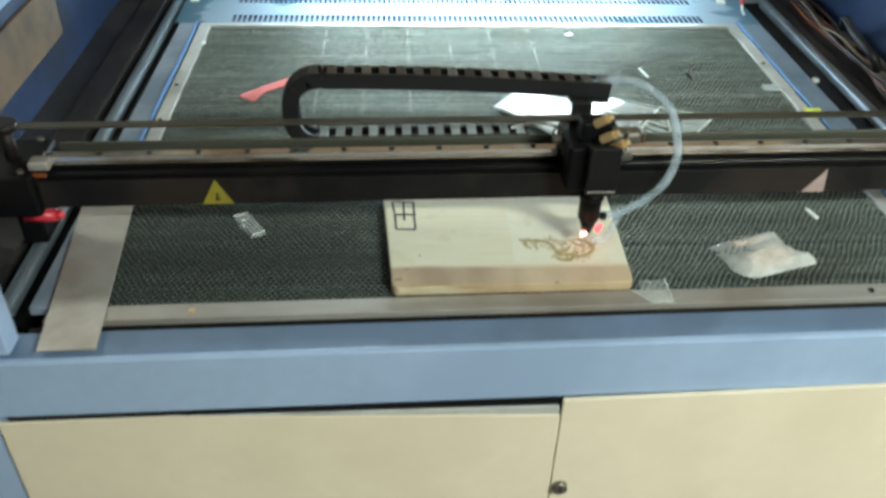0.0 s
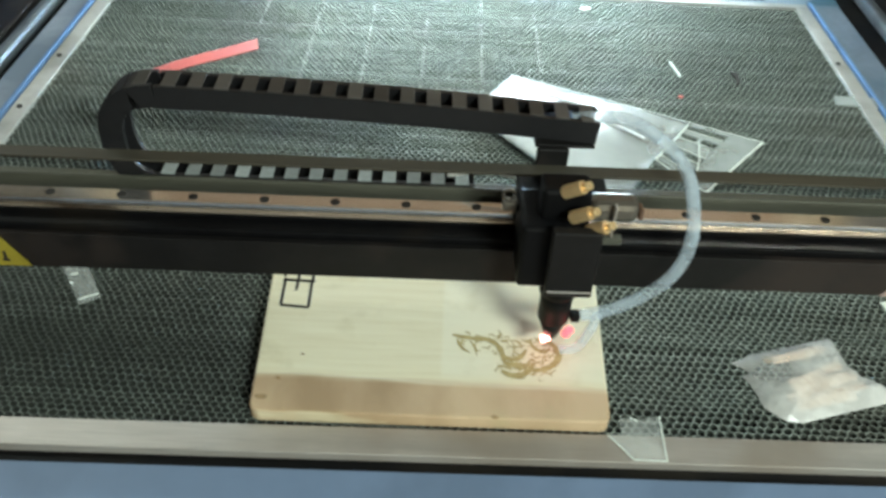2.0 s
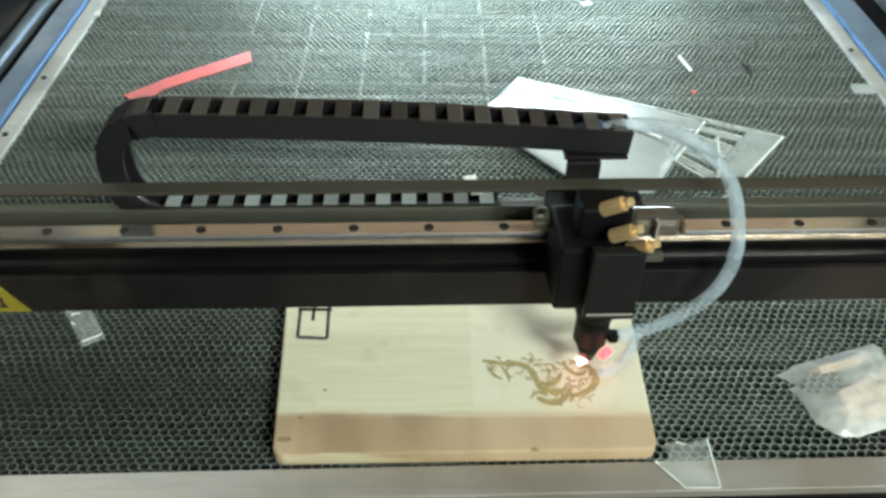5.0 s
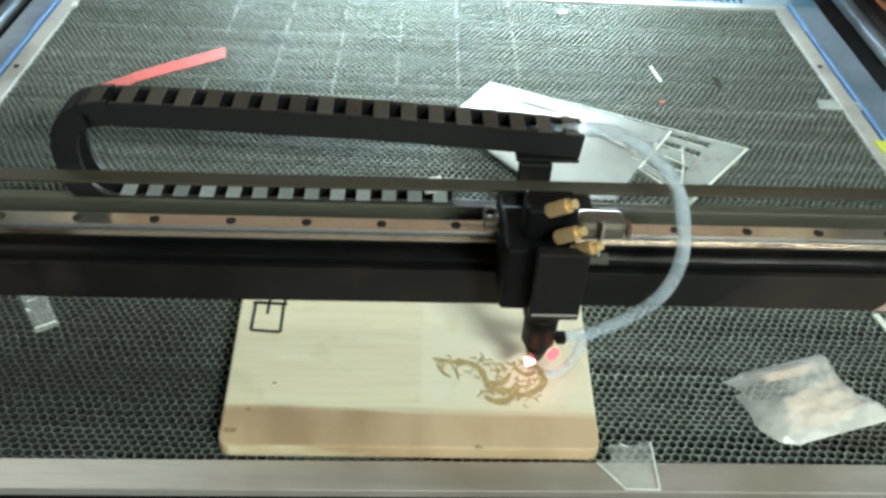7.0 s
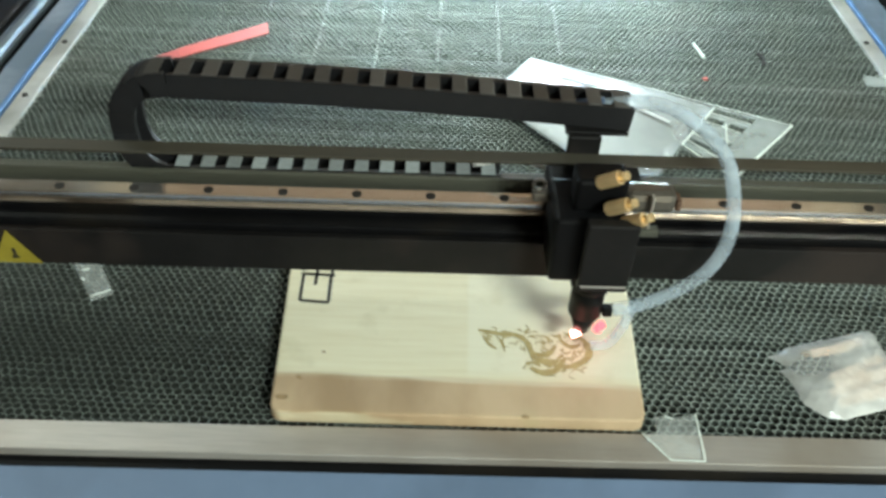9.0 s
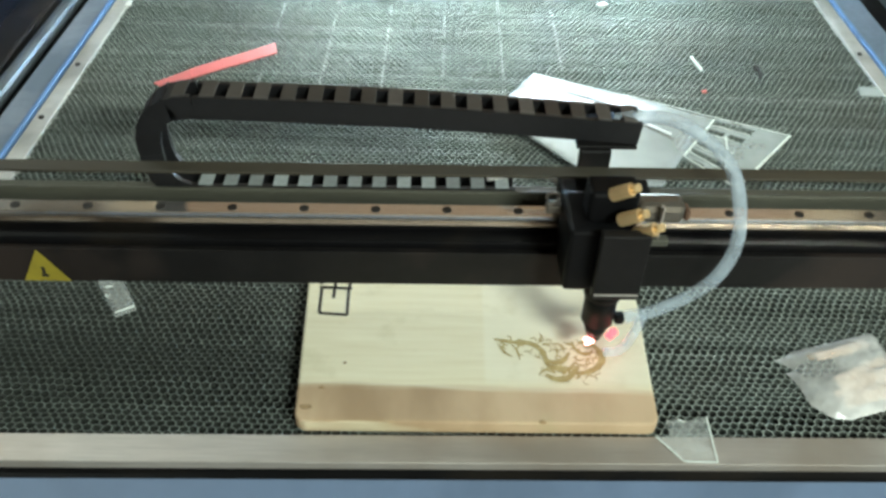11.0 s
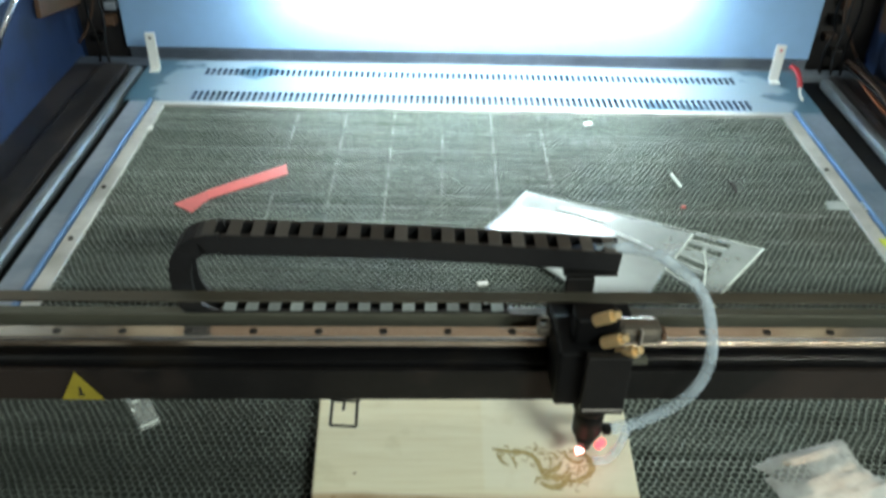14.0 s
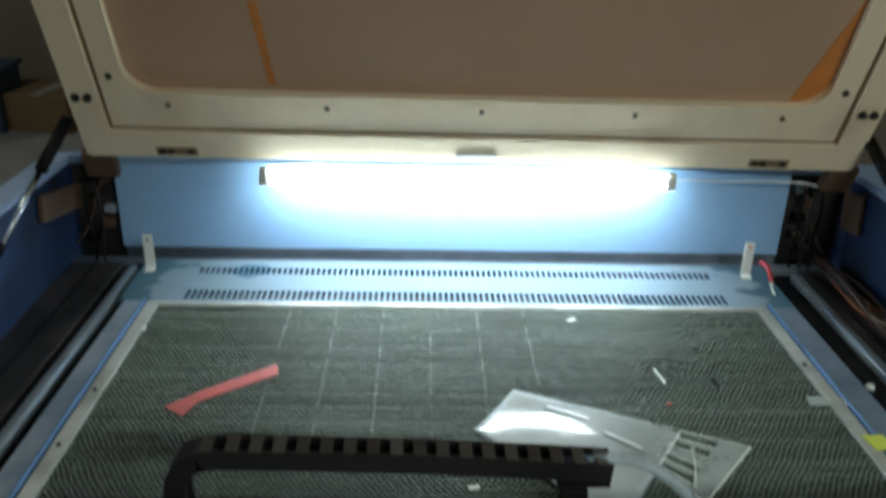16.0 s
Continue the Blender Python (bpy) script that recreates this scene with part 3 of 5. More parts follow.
part("back_panel", boxes((-0.818, 0.805, 1.215, 1.235, 0.012, 0.232), bevel=0.002), BLUE_BACK, machine, "sky-blue back panel behind the bed")
# dark strip in the gap under the back panel, its shade in the colour
part("back_gap_fill", boxes((-0.81, 0.80, 1.2125, 1.232, -0.03, 0.0112)), SKIRT, machine, "dark grey strip filling the gap below the back panel")
# near-black stands in for the shade of the open rear corners
part("back_wall", boxes((-0.955, 0.98, 1.25, 1.27, -0.88, 0.214)), TROUGH, machine)
part("back_rim", boxes((-0.925, 0.95, 1.236, 1.27, 0.2155, 0.236), bevel=0.003), BLUE_BACK, machine)
part("corner_housing", boxes((-0.93, -0.722, -0.238, -0.20, -0.0005, 0.215), bevel=0.004), BLUE_LIGHT, machine, "pale blue corner housing")
part("undertray", boxes((-0.93, 0.955, -0.17, 1.25, -0.12, -0.10)), DARK, machine, "dark tray under the bed")
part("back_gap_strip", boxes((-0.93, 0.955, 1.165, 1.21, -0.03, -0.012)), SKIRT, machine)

# side ledges of the bed
for s in (-1, 1):
    def sx(a, b):
        return (min(s * a, s * b), max(s * a, s * b))
    far = s > 0
    part("edge_gap", boxes((*sx(0.6795, 0.6838), -0.14, 0.955, -0.02, -0.004)), NAVY_GAP, machine, "dark blue gap beside the bed frame")
    part("blue_edge", boxes((*sx(0.6845, 0.6915), -0.14, 0.955, -0.012, 0.0045), bevel=0.0015), BLUE_EDGE, machine, "narrow bright blue edge strip")
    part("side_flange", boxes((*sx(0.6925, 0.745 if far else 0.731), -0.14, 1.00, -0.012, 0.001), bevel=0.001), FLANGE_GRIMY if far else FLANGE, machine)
    part("rail_bed", boxes((*(sx(0.747, 0.838) if far else sx(0.742, 0.80)), -0.15, 1.16, -0.06, -0.022)), BLACK, machine)
    g0, g1 = (0.806, 0.830) if far else (0.756, 0.779)
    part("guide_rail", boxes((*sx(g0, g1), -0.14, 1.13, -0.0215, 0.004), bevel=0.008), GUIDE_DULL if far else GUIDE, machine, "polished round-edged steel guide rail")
    part("rail_cover", boxes((*sx(0.839 if far else 0.80, 0.866), -0.15, 1.165, -0.06, -0.006), bevel=0.006), TROUGH, machine)
    part("side_trough", boxes((*sx(0.8665, 0.93), -0.15, 1.165, -0.06, -0.012)), TROUGH, machine)

# slotted vent plate behind the bed
def vent_plate():
    bm = bmesh.new()
    pitch, wide = 0.0130, 0.0074
    n = 93
    xs = [-0.745]
    for i in range(n):
        c = (i - (n - 1) / 2) * pitch - 0.004
        xs += [c - wide / 2, c + wide / 2]
    xs += [0.745]
    ys = [0.946, 0.955, 0.999, 1.086, 1.120, 1.163]
    z = 0.002
    vs = [[bm.verts.new((x, y, z)) for x in xs] for y in ys]
    for j in range(len(ys) - 1):
        for i in range(len(xs) - 1):
            hole = j in (1, 3) and i % 2 == 1
            if not hole:
                bm.faces.new((vs[j][i], vs[j][i + 1], vs[j + 1][i + 1], vs[j + 1][i]))
            else:
                q = [vs[j][i], vs[j][i + 1], vs[j + 1][i + 1], vs[j + 1][i]]
                d = [bm.verts.new((v.co.x, v.co.y, z - 0.008)) for v in q]
                for k in range(4):
                    bm.faces.new((q[k], q[(k + 1) % 4], d[(k + 1) % 4], d[k])).material_index = 1
    return bm


part("vent_plate", vent_plate(), VENT, machine, "dusty pale blue plate with two rows of slots").data.materials.append(SLOT_FLANK)
# dark box under the slots, its colour deepens their shade
part("vent_box", boxes((-0.75, 0.75, 0.95, 1.16, -0.06, -0.05)), DARK, machine)

# ---------------------------------------------------------------- honeycomb bed
bed = empty("honeycomb_bed", "dark aluminium honeycomb cutting bed in a metal frame", "cutting bed")


def honeycomb(x0, x1, y0, y1, pitch, depth, wall):
    """Hexagonal cells with real foil walls, as one mesh."""
    verts, faces = [], []
    r = pitch / math.sqrt(3)
    squash = 0.86
    dy = 1.5 * r * squash
    rows = int((y1 - y0) / dy) + 1
    cols = int((x1 - x0) / pitch) + 1
    rng = np.random.RandomState(3)

    def strip(ax, ay, bx, by):
        if not (x0 <= min(ax, bx) and max(ax, bx) <= x1 and y0 <= min(ay, by) and max(ay, by) <= y1):
            return
        dx, dyy = bx - ax, by - ay
        ln = math.hypot(dx, dyy)
        nx, ny = -dyy / ln * wall / 2, dx / ln * wall / 2
        k = len(verts)
        top = -0.0006 + 0.0006 * rng.rand()
        for z in (top, -depth):
            verts.extend([(ax + nx, ay + ny, z), (bx + nx, by + ny, z), (bx - nx, by - ny, z), (ax - nx, ay - ny, z)])
        faces.extend([(k, k + 3, k + 2, k + 1), (k, k + 1, k + 5, k + 4), (k + 2, k + 3, k + 7, k + 6)])

    for j in range(rows):
        for i in range(cols):
            cx = x0 + (i + 0.5 * (j % 2)) * pitch
            cy = y0 + j * dy
            wob = 0.0007
            p = []
            for a in (30, 90, 150, 210):
                px, py = cx + r * math.cos(math.radians(a)), cy + squash * r * math.sin(math.radians(a))
                # slow waves in the foil, rows pulled wider or closer, and every joint a little off
                ha, hb = math.floor(px * 1000 + 0.5), math.floor(py * 1000 + 0.5)
                jit = math.sin(ha * 12.9898 + hb * 78.233) * 43758.5453
                jit2 = math.sin(ha * 39.346 + hb * 11.135) * 24634.6345
                qx = px + wob * math.sin(px * 90 + py * 61) + 0.0008 * (jit - math.floor(jit) - 0.5)
                qy = py + wob * math.sin(px * 47 - py * 83) + 0.0006 * (jit2 - math.floor(jit2) - 0.5)
                qy += 0.0022 * math.sin(py * 71 + 1.3 * math.sin(px * 4)) * min(1.0, max(0.0, (py - y0) * 20)) * min(1.0, max(0.0, (y1 - py) * 20))
                p.append((qx, qy))
            for a, b in zip(p, p[1:]):
                strip(*a, *b)
    me = bpy.data.meshes.new("honeycomb")
    me.from_pydata(verts, [], faces)
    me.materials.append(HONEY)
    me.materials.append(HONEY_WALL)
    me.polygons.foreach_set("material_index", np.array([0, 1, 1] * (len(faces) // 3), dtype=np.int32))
    ob = new("honeycomb", me)
    ob.parent = bed
    return tagged(ob, "dark hexagonal foil honeycomb with painted shade", kind="stuff")


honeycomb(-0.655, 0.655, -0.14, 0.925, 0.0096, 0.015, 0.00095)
FRONT_M = pose(0, -0.128, 0, 0, 0, TURN)
part("frame_back", boxes((-0.678, 0.678, 0.9255, 0.943, -0.02, 0.004), bevel=0.001), ALU_PALE, bed)
part("frame_side", boxes((-0.678, -0.652, -0.15, 0.925, -0.02, 0.004), bevel=0.001), ALU_PALE, bed)
part("frame_side", boxes((0.652, 0.678, -0.15, 0.925, -0.02, 0.004), bevel=0.001), ALU_PALE, bed)
bm = bmesh.new()
box(bm, -0.70, 0.70, -0.031, 0.002, -0.02, 0.004, bevel=0.001, m=FRONT_M)
part("frame_front", bm, ALU, bed, "worn aluminium front strip")
for i in range(14):
    x = -0.655 + i * 0.1
    part("support_bar", boxes((x - 0.004, x + 0.004, -0.12, 0.92, -0.04, -0.0165)), ALU_PALE, bed)
part("cross_bar", boxes((-0.65, 0.65, 0.542, 0.550, -0.04, -0.0168)), ALU_PALE, bed)
part("tray", boxes((-0.66, 0.66, -0.15, 0.93, -0.075, -0.06)), DARK, bed)
for sx_, sy_ in ((-0.666, 0.43), (-0.666, 0.59), (0.661, 0.30), (0.661, 0.70)):
    bm = bmesh.new()
    cyl(bm, (sx_, sy_, 0.0042), (sx_, sy_, 0.0062), 0.0042, seg=10)
    part("frame_screw", bm, INK, bed)
for sx_ in (-0.495, 0.527):
    bm = bmesh.new()
    q = FRONT_M @ Vector((sx_, -0.016, 0.0042))
    cyl(bm, q, q + Vector((0, 0, 0.002)), 0.0048, seg=12)
    part("frame_screw", bm, BRASS if sx_ < -0.48 else INK, bed)

# ---------------------------------------------------------------- gantry
gantry = empty("gantry", "black gantry beam with a steel linear rail across the bed", "gantry", (0, 0, 0), TURN)
part("beam", boxes((-0.80, 0.80, 0.004, 0.085, 0.099, 0.148), bevel=0.002), BLACK, gantry)
part("front_plate", boxes((-0.79, 0.79, -0.004, 0.0035, 0.096, 0.140), bevel=0.001), BLACK_PLATE, gantry, "dull black cover plate")
part("linear_rail", boxes((-0.72, 0.72, 0.0240, 0.0425, 0.1572, 0.166), bevel=0.0012), RAIL, gantry, "ground steel linear rail with screw holes")
part("rail_base", boxes((-0.72, 0.72, 0.0210, 0.046, 0.1538, 0.157), bevel=0.001), RAIL_BASE, gantry, "brownish steel rail base")
part("rail_spacer", boxes((-0.72, 0.72, 0.0220, 0.045, 0.1482, 0.1535)), BLACK, gantry)
for i in range(20):
    x = -0.7105 + i * 0.0725
    bm = bmesh.new()
    cyl(bm, (x, 0.033, 0.1655), (x, 0.033, 0.1668), 0.0048, seg=14)
    part("rail_screw", bm, INK, gantry)
part("chain_tray", boxes((-0.70, 0.70, 0.0525, 0.0565, 0.1485, 0.1745), (-0.70, 0.70, 0.0565, 0.096, 0.1485, 0.1505), bevel=0.0015), GREYGREEN, gantry, "grey-green channel behind the rail")
part("belt", boxes((-0.76, 0.76, 0.0305, 0.047, 0.2095, 0.2122)), BELT, gantry, "flat toothed drive belt")
for s in (-1, 1):
    end = part("end_block", boxes((min(s * 0.722, s * 0.86), max(s * 0.722, s * 0.86), -0.02, 0.10, 0.088, 0.158), bevel=0.006), BLACK, gantry, "black end bearing block")
    part("slider_foot", boxes((min(s * 0.748, s * 0.786), max(s * 0.748, s * 0.786), 0.03, 0.098, 0.006, 0.0875), bevel=0.004), BLACK, gantry)
    for bx, by in ((0.74, -0.008), (0.84, -0.008), (0.74, 0.088), (0.84, 0.088)):
        bm = bmesh.new()
        cyl(bm, (s * bx, by, 0.1582), (s * bx, by, 0.164), 0.0055, seg=6)
        part("bolt", bm, STEEL_DULL, end)
    bm = bmesh.new()
    cyl(bm, (s * 0.765, 0.038, 0.1585), (s * 0.765, 0.038, 0.205), 0.010, seg=16)
    cyl(bm, (s * 0.765, 0.038, 0.206), (s * 0.765, 0.038, 0.217), 0.019, seg=24)
    part("pulley", bm, BLACK_PLATE, gantry)
    bm = bmesh.new()
    box(bm, min(s * 0.70, s * 0.73), max(s * 0.70, s * 0.73), -0.004, 0.02, 0.159, 0.172, bevel=0.003)
    clamp = part("rail_clamp", bm, PLATE, gantry, "small tarnished clamp at the rail end")
    part("clamp_screw", boxes((s * 0.715 - 0.010, s * 0.715 + 0.010, -0.0075, -0.0045, 0.150, 0.157), bevel=0.001), WIRE_ORANGE, clamp)


def triangle_sticker(name, pts, mat, label):
    bm = bmesh.new()
    a = [bm.verts.new((x, -0.0046, z)) for x, z in pts]
    b = [bm.verts.new((x, -0.0054, z)) for x, z in pts]
    n = len(pts)
    bm.faces.new(a)
    bm.faces.new(b[::-1])
    for i in range(n):
        bm.faces.new((a[i], a[(i + 1) % n], b[(i + 1) % n], b[i]))
    return part(name, bm, mat, gantry, label)


sticker = triangle_sticker("warning_sticker", [(-0.490, 0.0975), (-0.443, 0.0975), (-0.4675, 0.1395)], YELLOW, "yellow triangular warning sticker")
triangle_sticker("triangle_sticker", [(0.445, 0.0965), (0.482, 0.0965), (0.478, 0.1385)], PINK, "faded pink triangular sticker")
bm = bmesh.new()
box(bm, -0.470, -0.463, -0.0062, -0.0055, 0.104, 0.107)
box(bm, -0.468, -0.465, -0.0062, -0.0055, 0.1075, 0.117)
part("sticker_symbol", bm, INK, sticker)

# ---------------------------------------------------------------- energy chain
HX = 0.10
chain = empty("energy_chain", "black nylon cable drag chain looping above the gantry", "cable chain", (0, 0, 0), TURN)


def chain_curve():
    """Centre line of the chain: lower run, the bend, the upper run to the head."""
    pts = []
    xb = -0.276 + (HX - 0.159) / 2
    lo, hi = 0.1630, 0.267
    for i in range(40):
        pts.append(Vector((HX - 0.10 - (HX - 0.10 - xb) * i / 40, 0.073, lo)))
    r = (hi - lo) / 2
    for i in range(25):
        a = -math.pi / 2 - math.pi * i / 24
        c, d = math.cos(a), math.sin(a)
        # a squarish bend, stiff links keep its flank upright
        pts.append(Vector((xb - r * 0.92 * abs(c) ** 0.8, 0.073, (lo + hi) / 2 + r * math.copysign(abs(d) ** 0.8, d))))
    for i in range(1, 61):
        t = i / 60
        pts.append(Vector((xb + (HX + 0.03 - xb) * t, 0.073, hi + 0.004 * math.sin(math.pi * t) - 0.022 * t)))
    return pts


def resample(pts, step):
    out, acc = [], 0.0
    for a, b in zip(pts, pts[1:]):
        d = (b - a).length
        while acc <= d:
            out.append((a.lerp(b, acc / d), (b - a).normalized()))
            acc += step
        acc -= d
    return out


def link_mesh():
    """One chain link along +x: a U-shaped channel and the bar that snaps over it."""
    side = bmesh.new()
    prof = [(-0.0165, -0.012), (0.0165, -0.012), (0.0165, 0.0116), (0.0108, 0.0116), (0.0108, -0.008), (-0.0108, -0.008), (-0.0108, 0.0116), (-0.0165, 0.0116)]
    a = [side.verts.new((-0.0128, y, z)) for y, z in prof]
    b = [side.verts.new((0.0128, y, z)) for y, z in prof]
    side.faces.new(a)
    side.faces.new(b[::-1])
    for i in range(8):
        side.faces.new((a[i], b[i], b[(i + 1) % 8], a[(i + 1) % 8]))
    bar = bmesh.new()
    box(bar, -0.0064, 0.0076, -0.0152, 0.0152, 0.0118, 0.0132, bevel=0.0005)
    out = []
    for bmx, nm, mt in ((side, "link_channel", CHAIN), (bar, "link_bar", CHAIN_TOP)):
        bmesh.ops.recalc_face_normals(bmx, faces=bmx.faces)
        me = bpy.data.meshes.new(nm)
        bmx.to_mesh(me)
        bmx.free()
        me.materials.append(mt)
        out.append(me)
    return out


side_me, bar_me = link_mesh()
low_me = bar_me.copy()
low_me.materials.clear()
low_me.materials.append(CHAIN_PALE)
links = [(p, d) for p, d in resample(chain_curve(), 0.0255) if abs(d.x) > 0.97]
bend = [(p, d) for p, d in resample(chain_curve(), 0.0110) if abs(d.x) <= 0.985]
for k, (p, d) in enumerate(bend):
    ob = new("chain_link", side_me)
    ob.matrix_basis = Matrix.Translation(p) @ Matrix.Rotation(-math.atan2(d.z, d.x), 4, "Y") @ Matrix.Rotation(math.pi, 4, "X") @ Matrix.Diagonal((0.78, 1.0 - 0.03 * (k % 2), 1.0, 1.0))
    ob.parent = chain
for p, d in links:
    ang = math.atan2(d.z, d.x)
    flip = math.pi if d.x < -0.99 else 0.0
    m = Matrix.Translation(p) @ Matrix.Rotation(-ang, 4, "Y") @ Matrix.Rotation(flip, 4, "X")
    ob = new("chain_link", side_me)
    ob.matrix_basis = m
    ob.parent = chain
    o2 = new("cross_bar", low_me if flip else bar_me)
    o2.parent = ob

# ---------------------------------------------------------------- laser head
head = empty("laser_carriage", "black laser cutting head with brass knobs and a glowing red tip", "laser carriage", (HX, -0.03 + HX * math.tan(radians(TURN)), 0.0), TURN)
part("carriage", boxes((-0.045, 0.045, 0.045, 0.085, 0.168, 0.198), bevel=0.003), BLACK, head)
part("body", boxes((-0.046, 0.018, -0.018, 0.046, 0.132, 0.207), bevel=0.004), BLACK, head)
part("mirror_block", boxes((-0.030, 0.016, -0.006, 0.024, 0.2075, 0.242), bevel=0.004), BLACK, head)
part("cover_plate", boxes((-0.020, 0.026, -0.034, -0.0225, 0.135, 0.215), bevel=0.002), BLACK_PLATE, head)
part("plate_edge", boxes((-0.018, 0.024, -0.0352, -0.0342, 0.1415, 0.1435)), ALU, head)
bm = bmesh.new()
cyl(bm, (0.0, 0, 0.075), (0.0, 0, 0.132), 0.0165, seg=24)
cyl(bm, (0.0, 0, 0.112), (0.0, 0, 0.124), 0.019, seg=24)
part("lens_tube", bm, BLACK, head)
bm = bmesh.new()
cyl(bm, (0.0, 0, 0.048), (0.0, 0, 0.0755), 0.007, 0.0150, seg=24)
part("nozzle", bm, BLACK_PLATE, head)
bm = bmesh.new()
cyl(bm, (0.015, -0.004, 0.052), (0.019, -0.006, 0.062), 0.0042, seg=14)
part("red_pointer", bm, POINTER, head, "glowing red pointer diode")
bm = bmesh.new()
cyl(bm, (-0.010, -0.006, 0.046), (-0.001, -0.006, 0.049), 0.0045, 0.003, seg=12)
part("spark", bm, SPARK, head, "bright spark at the nozzle tip")
bm = bmesh.new()
box(bm, -0.028, 0.004, 0.077, 0.084, 0.18, 0.231, bevel=0.002)
box(bm, -0.03, 0.03, 0.0845, 0.122, 0.228, 0.232, bevel=0.001)
part("chain_bracket", bm, BLACK_PLATE, head)
for k, (x, y, z) in enumerate(((-0.010, -0.002, 0.238), (-0.002, -0.016, 0.220), (0.014, -0.018, 0.206))):
    a, b = Vector((x, y, z)), Vector((x + 0.014, y - 0.010, z + 0.014))
    bm = bmesh.new()
    q = (b - a).to_track_quat("Z", "Y").to_matrix()
    rings = [[bm.verts.new(c + q @ Vector(((0.0058 + 0.0007 * (j % 2)) * math.cos(j * math.pi / 14), (0.0058 + 0.0007 * (j % 2)) * math.sin(j * math.pi / 14), 0))) for j in range(28)] for c in (a, b)]
    for j in range(28):
        bm.faces.new((rings[0][j], rings[0][(j + 1) % 28], rings[1][(j + 1) % 28], rings[1][j]))
    bm.faces.new(rings[0][::-1])
    bm.faces.new(rings[1])
    knob = part("brass_knob", bm, BRASS, head, "knurled brass adjusting knob")
    bm = bmesh.new()
    cyl(bm, b, b + (b - a) * 0.35, 0.004, seg=14)
    part("screw_tip", bm, BRASS, knob)
mount = part("mirror_mount", boxes((0.0185, 0.066, 0.006, 0.03, 0.196, 0.219), bevel=0.007), STEEL_DULL, head, "small silver mirror mount")
part("fin", boxes((0.040, 0.0425, -0.002, 0.0055, 0.186, 0.222), bevel=0.001), PLATE, mount, "pale upright fin")
part("foot_plate", boxes((0.020, 0.052, -0.004, 0.005, 0.178, 0.1855), bevel=0.001), GREYGREEN, mount)
part("end_cap", boxes((0.0665, 0.072, 0.010, 0.026, 0.198, 0.209), bevel=0.002), RUST, mount, "dark red end cap")
bm = bmesh.new()
tube(bm, [Vector((-0.056 + 0.006 * math.cos(a * 0.45), 0.036, 0.205 + 0.006 * math.sin(a * 0.45))) for a in range(15)], 0.0017, 8)
part("cable_eye", bm, STEEL_DULL, head, "small steel cable eye")
part("clip_arm", boxes((-0.062, -0.0465, 0.030, 0.042, 0.188, 0.198), bevel=0.002), STEEL_DULL, head)
bm = bmesh.new()
cyl(bm, (-0.022, 0.1035, 0.247), (0.006, 0.1005, 0.2525), 0.0082, seg=14)
part("hose_connector", bm, CRATE, head, "dark blue push-in hose connector")
part("hose_fitting", boxes((0.0170, 0.028, -0.006, 0.006, 0.071, 0.082), bevel=0.003), BLACK, head, "black push-in air fitting")
hose = [(-0.01, 0.103, 0.248), (0.035, 0.098, 0.258), (0.066, 0.078, 0.264), (0.100, 0.05, 0.250), (0.117, 0.03, 0.225), (0.125, 0.012, 0.175),
        (0.112, 0.002, 0.135), (0.084, 0.0, 0.105), (0.055, 0.0, 0.086), (0.028, 0.0, 0.077)]
bm = bmesh.new()
tube(bm, smooth_path(hose, 8), 0.0068, 12)
part("air_hose", bm, HOSE, head, "milky clear plastic air hose")
bm = bmesh.new()
tube(bm, smooth_path([(0.046, -0.003, 0.083), (0.039, -0.009, 0.064), (0.027, -0.014, 0.043), (0.010, -0.013, 0.037)], 6), 0.0052, 10)
part("nozzle_tube", bm, HOSE, head, "short clear tube at the nozzle")

bm = bmesh.new()
tube(bm, smooth_path([(-0.115, 0.100, 0.178), (-0.08, 0.094, 0.190), (-0.05, 0.088, 0.188), (-0.028, 0.078, 0.182)], 6), 0.0022, 8)
part("white_wire", bm, WHITE_PLASTIC, head, "thin white wire from the chain")

# ---------------------------------------------------------------- work piece
board = empty("wooden_board", "pale pine board with a brown streak being engraved", "wooden board")
bm = bmesh.new()
prism(bm, [(-0.206, -0.117), (-0.203, -0.122), (-0.196, -0.125), (0.151, -0.119), (0.157, -0.1165), (0.160, -0.110), (0.168, 0.16), (-0.222, 0.15)], 0.001, 0.019, bevel=0.0025)
part("plank", bm, WOOD, board)
ZB = 0.0190
for pts in (((-0.199, 0.062), (-0.160, 0.061), (-0.1575, 0.014), (-0.197, 0.016), (-0.199, 0.0625)),
            ((-0.205, 0.10), (-0.200, 0.066)), ((-0.181, 0.10), (-0.180, 0.040)), ((-0.202, 0.10), (-0.160, 0.099), (-0.159, 0.061)), ((-0.202, 0.0615), (-0.155, 0.0605))):
    pts = [(-0.2005 + (x + 0.199) * 0.8, y + (0.004 if y < 0.05 else 0.0)) for x, y in pts]
    for a, b in zip(pts, pts[1:]):
        bm = bmesh.new()
        ribbon(bm, [a, b], 0.0036, ZB)
        part("pen_mark", bm, INK, board).location = (0, 0.004, 0)
for kx, ky, kr in ((-0.183, -0.082, 0.0035), (-0.163, -0.048, 0.0024), (-0.196, -0.108, 0.006), (0.042, -0.1195, 0.004)):
    bm = bmesh.new()
    rk = random.Random(int(kx * 1000))
    pts = [(kx + kr * rk.uniform(0.6, 1.3) * math.cos(a * 0.785), ky + 0.6 * kr * rk.uniform(0.6, 1.3) * math.sin(a * 0.785)) for a in range(8)]
    prism(bm, pts, ZB - 0.0005, ZB + 0.0003)
    part("knot", bm, KNOT, board)
bm = bmesh.new()
rng = random.Random(5)


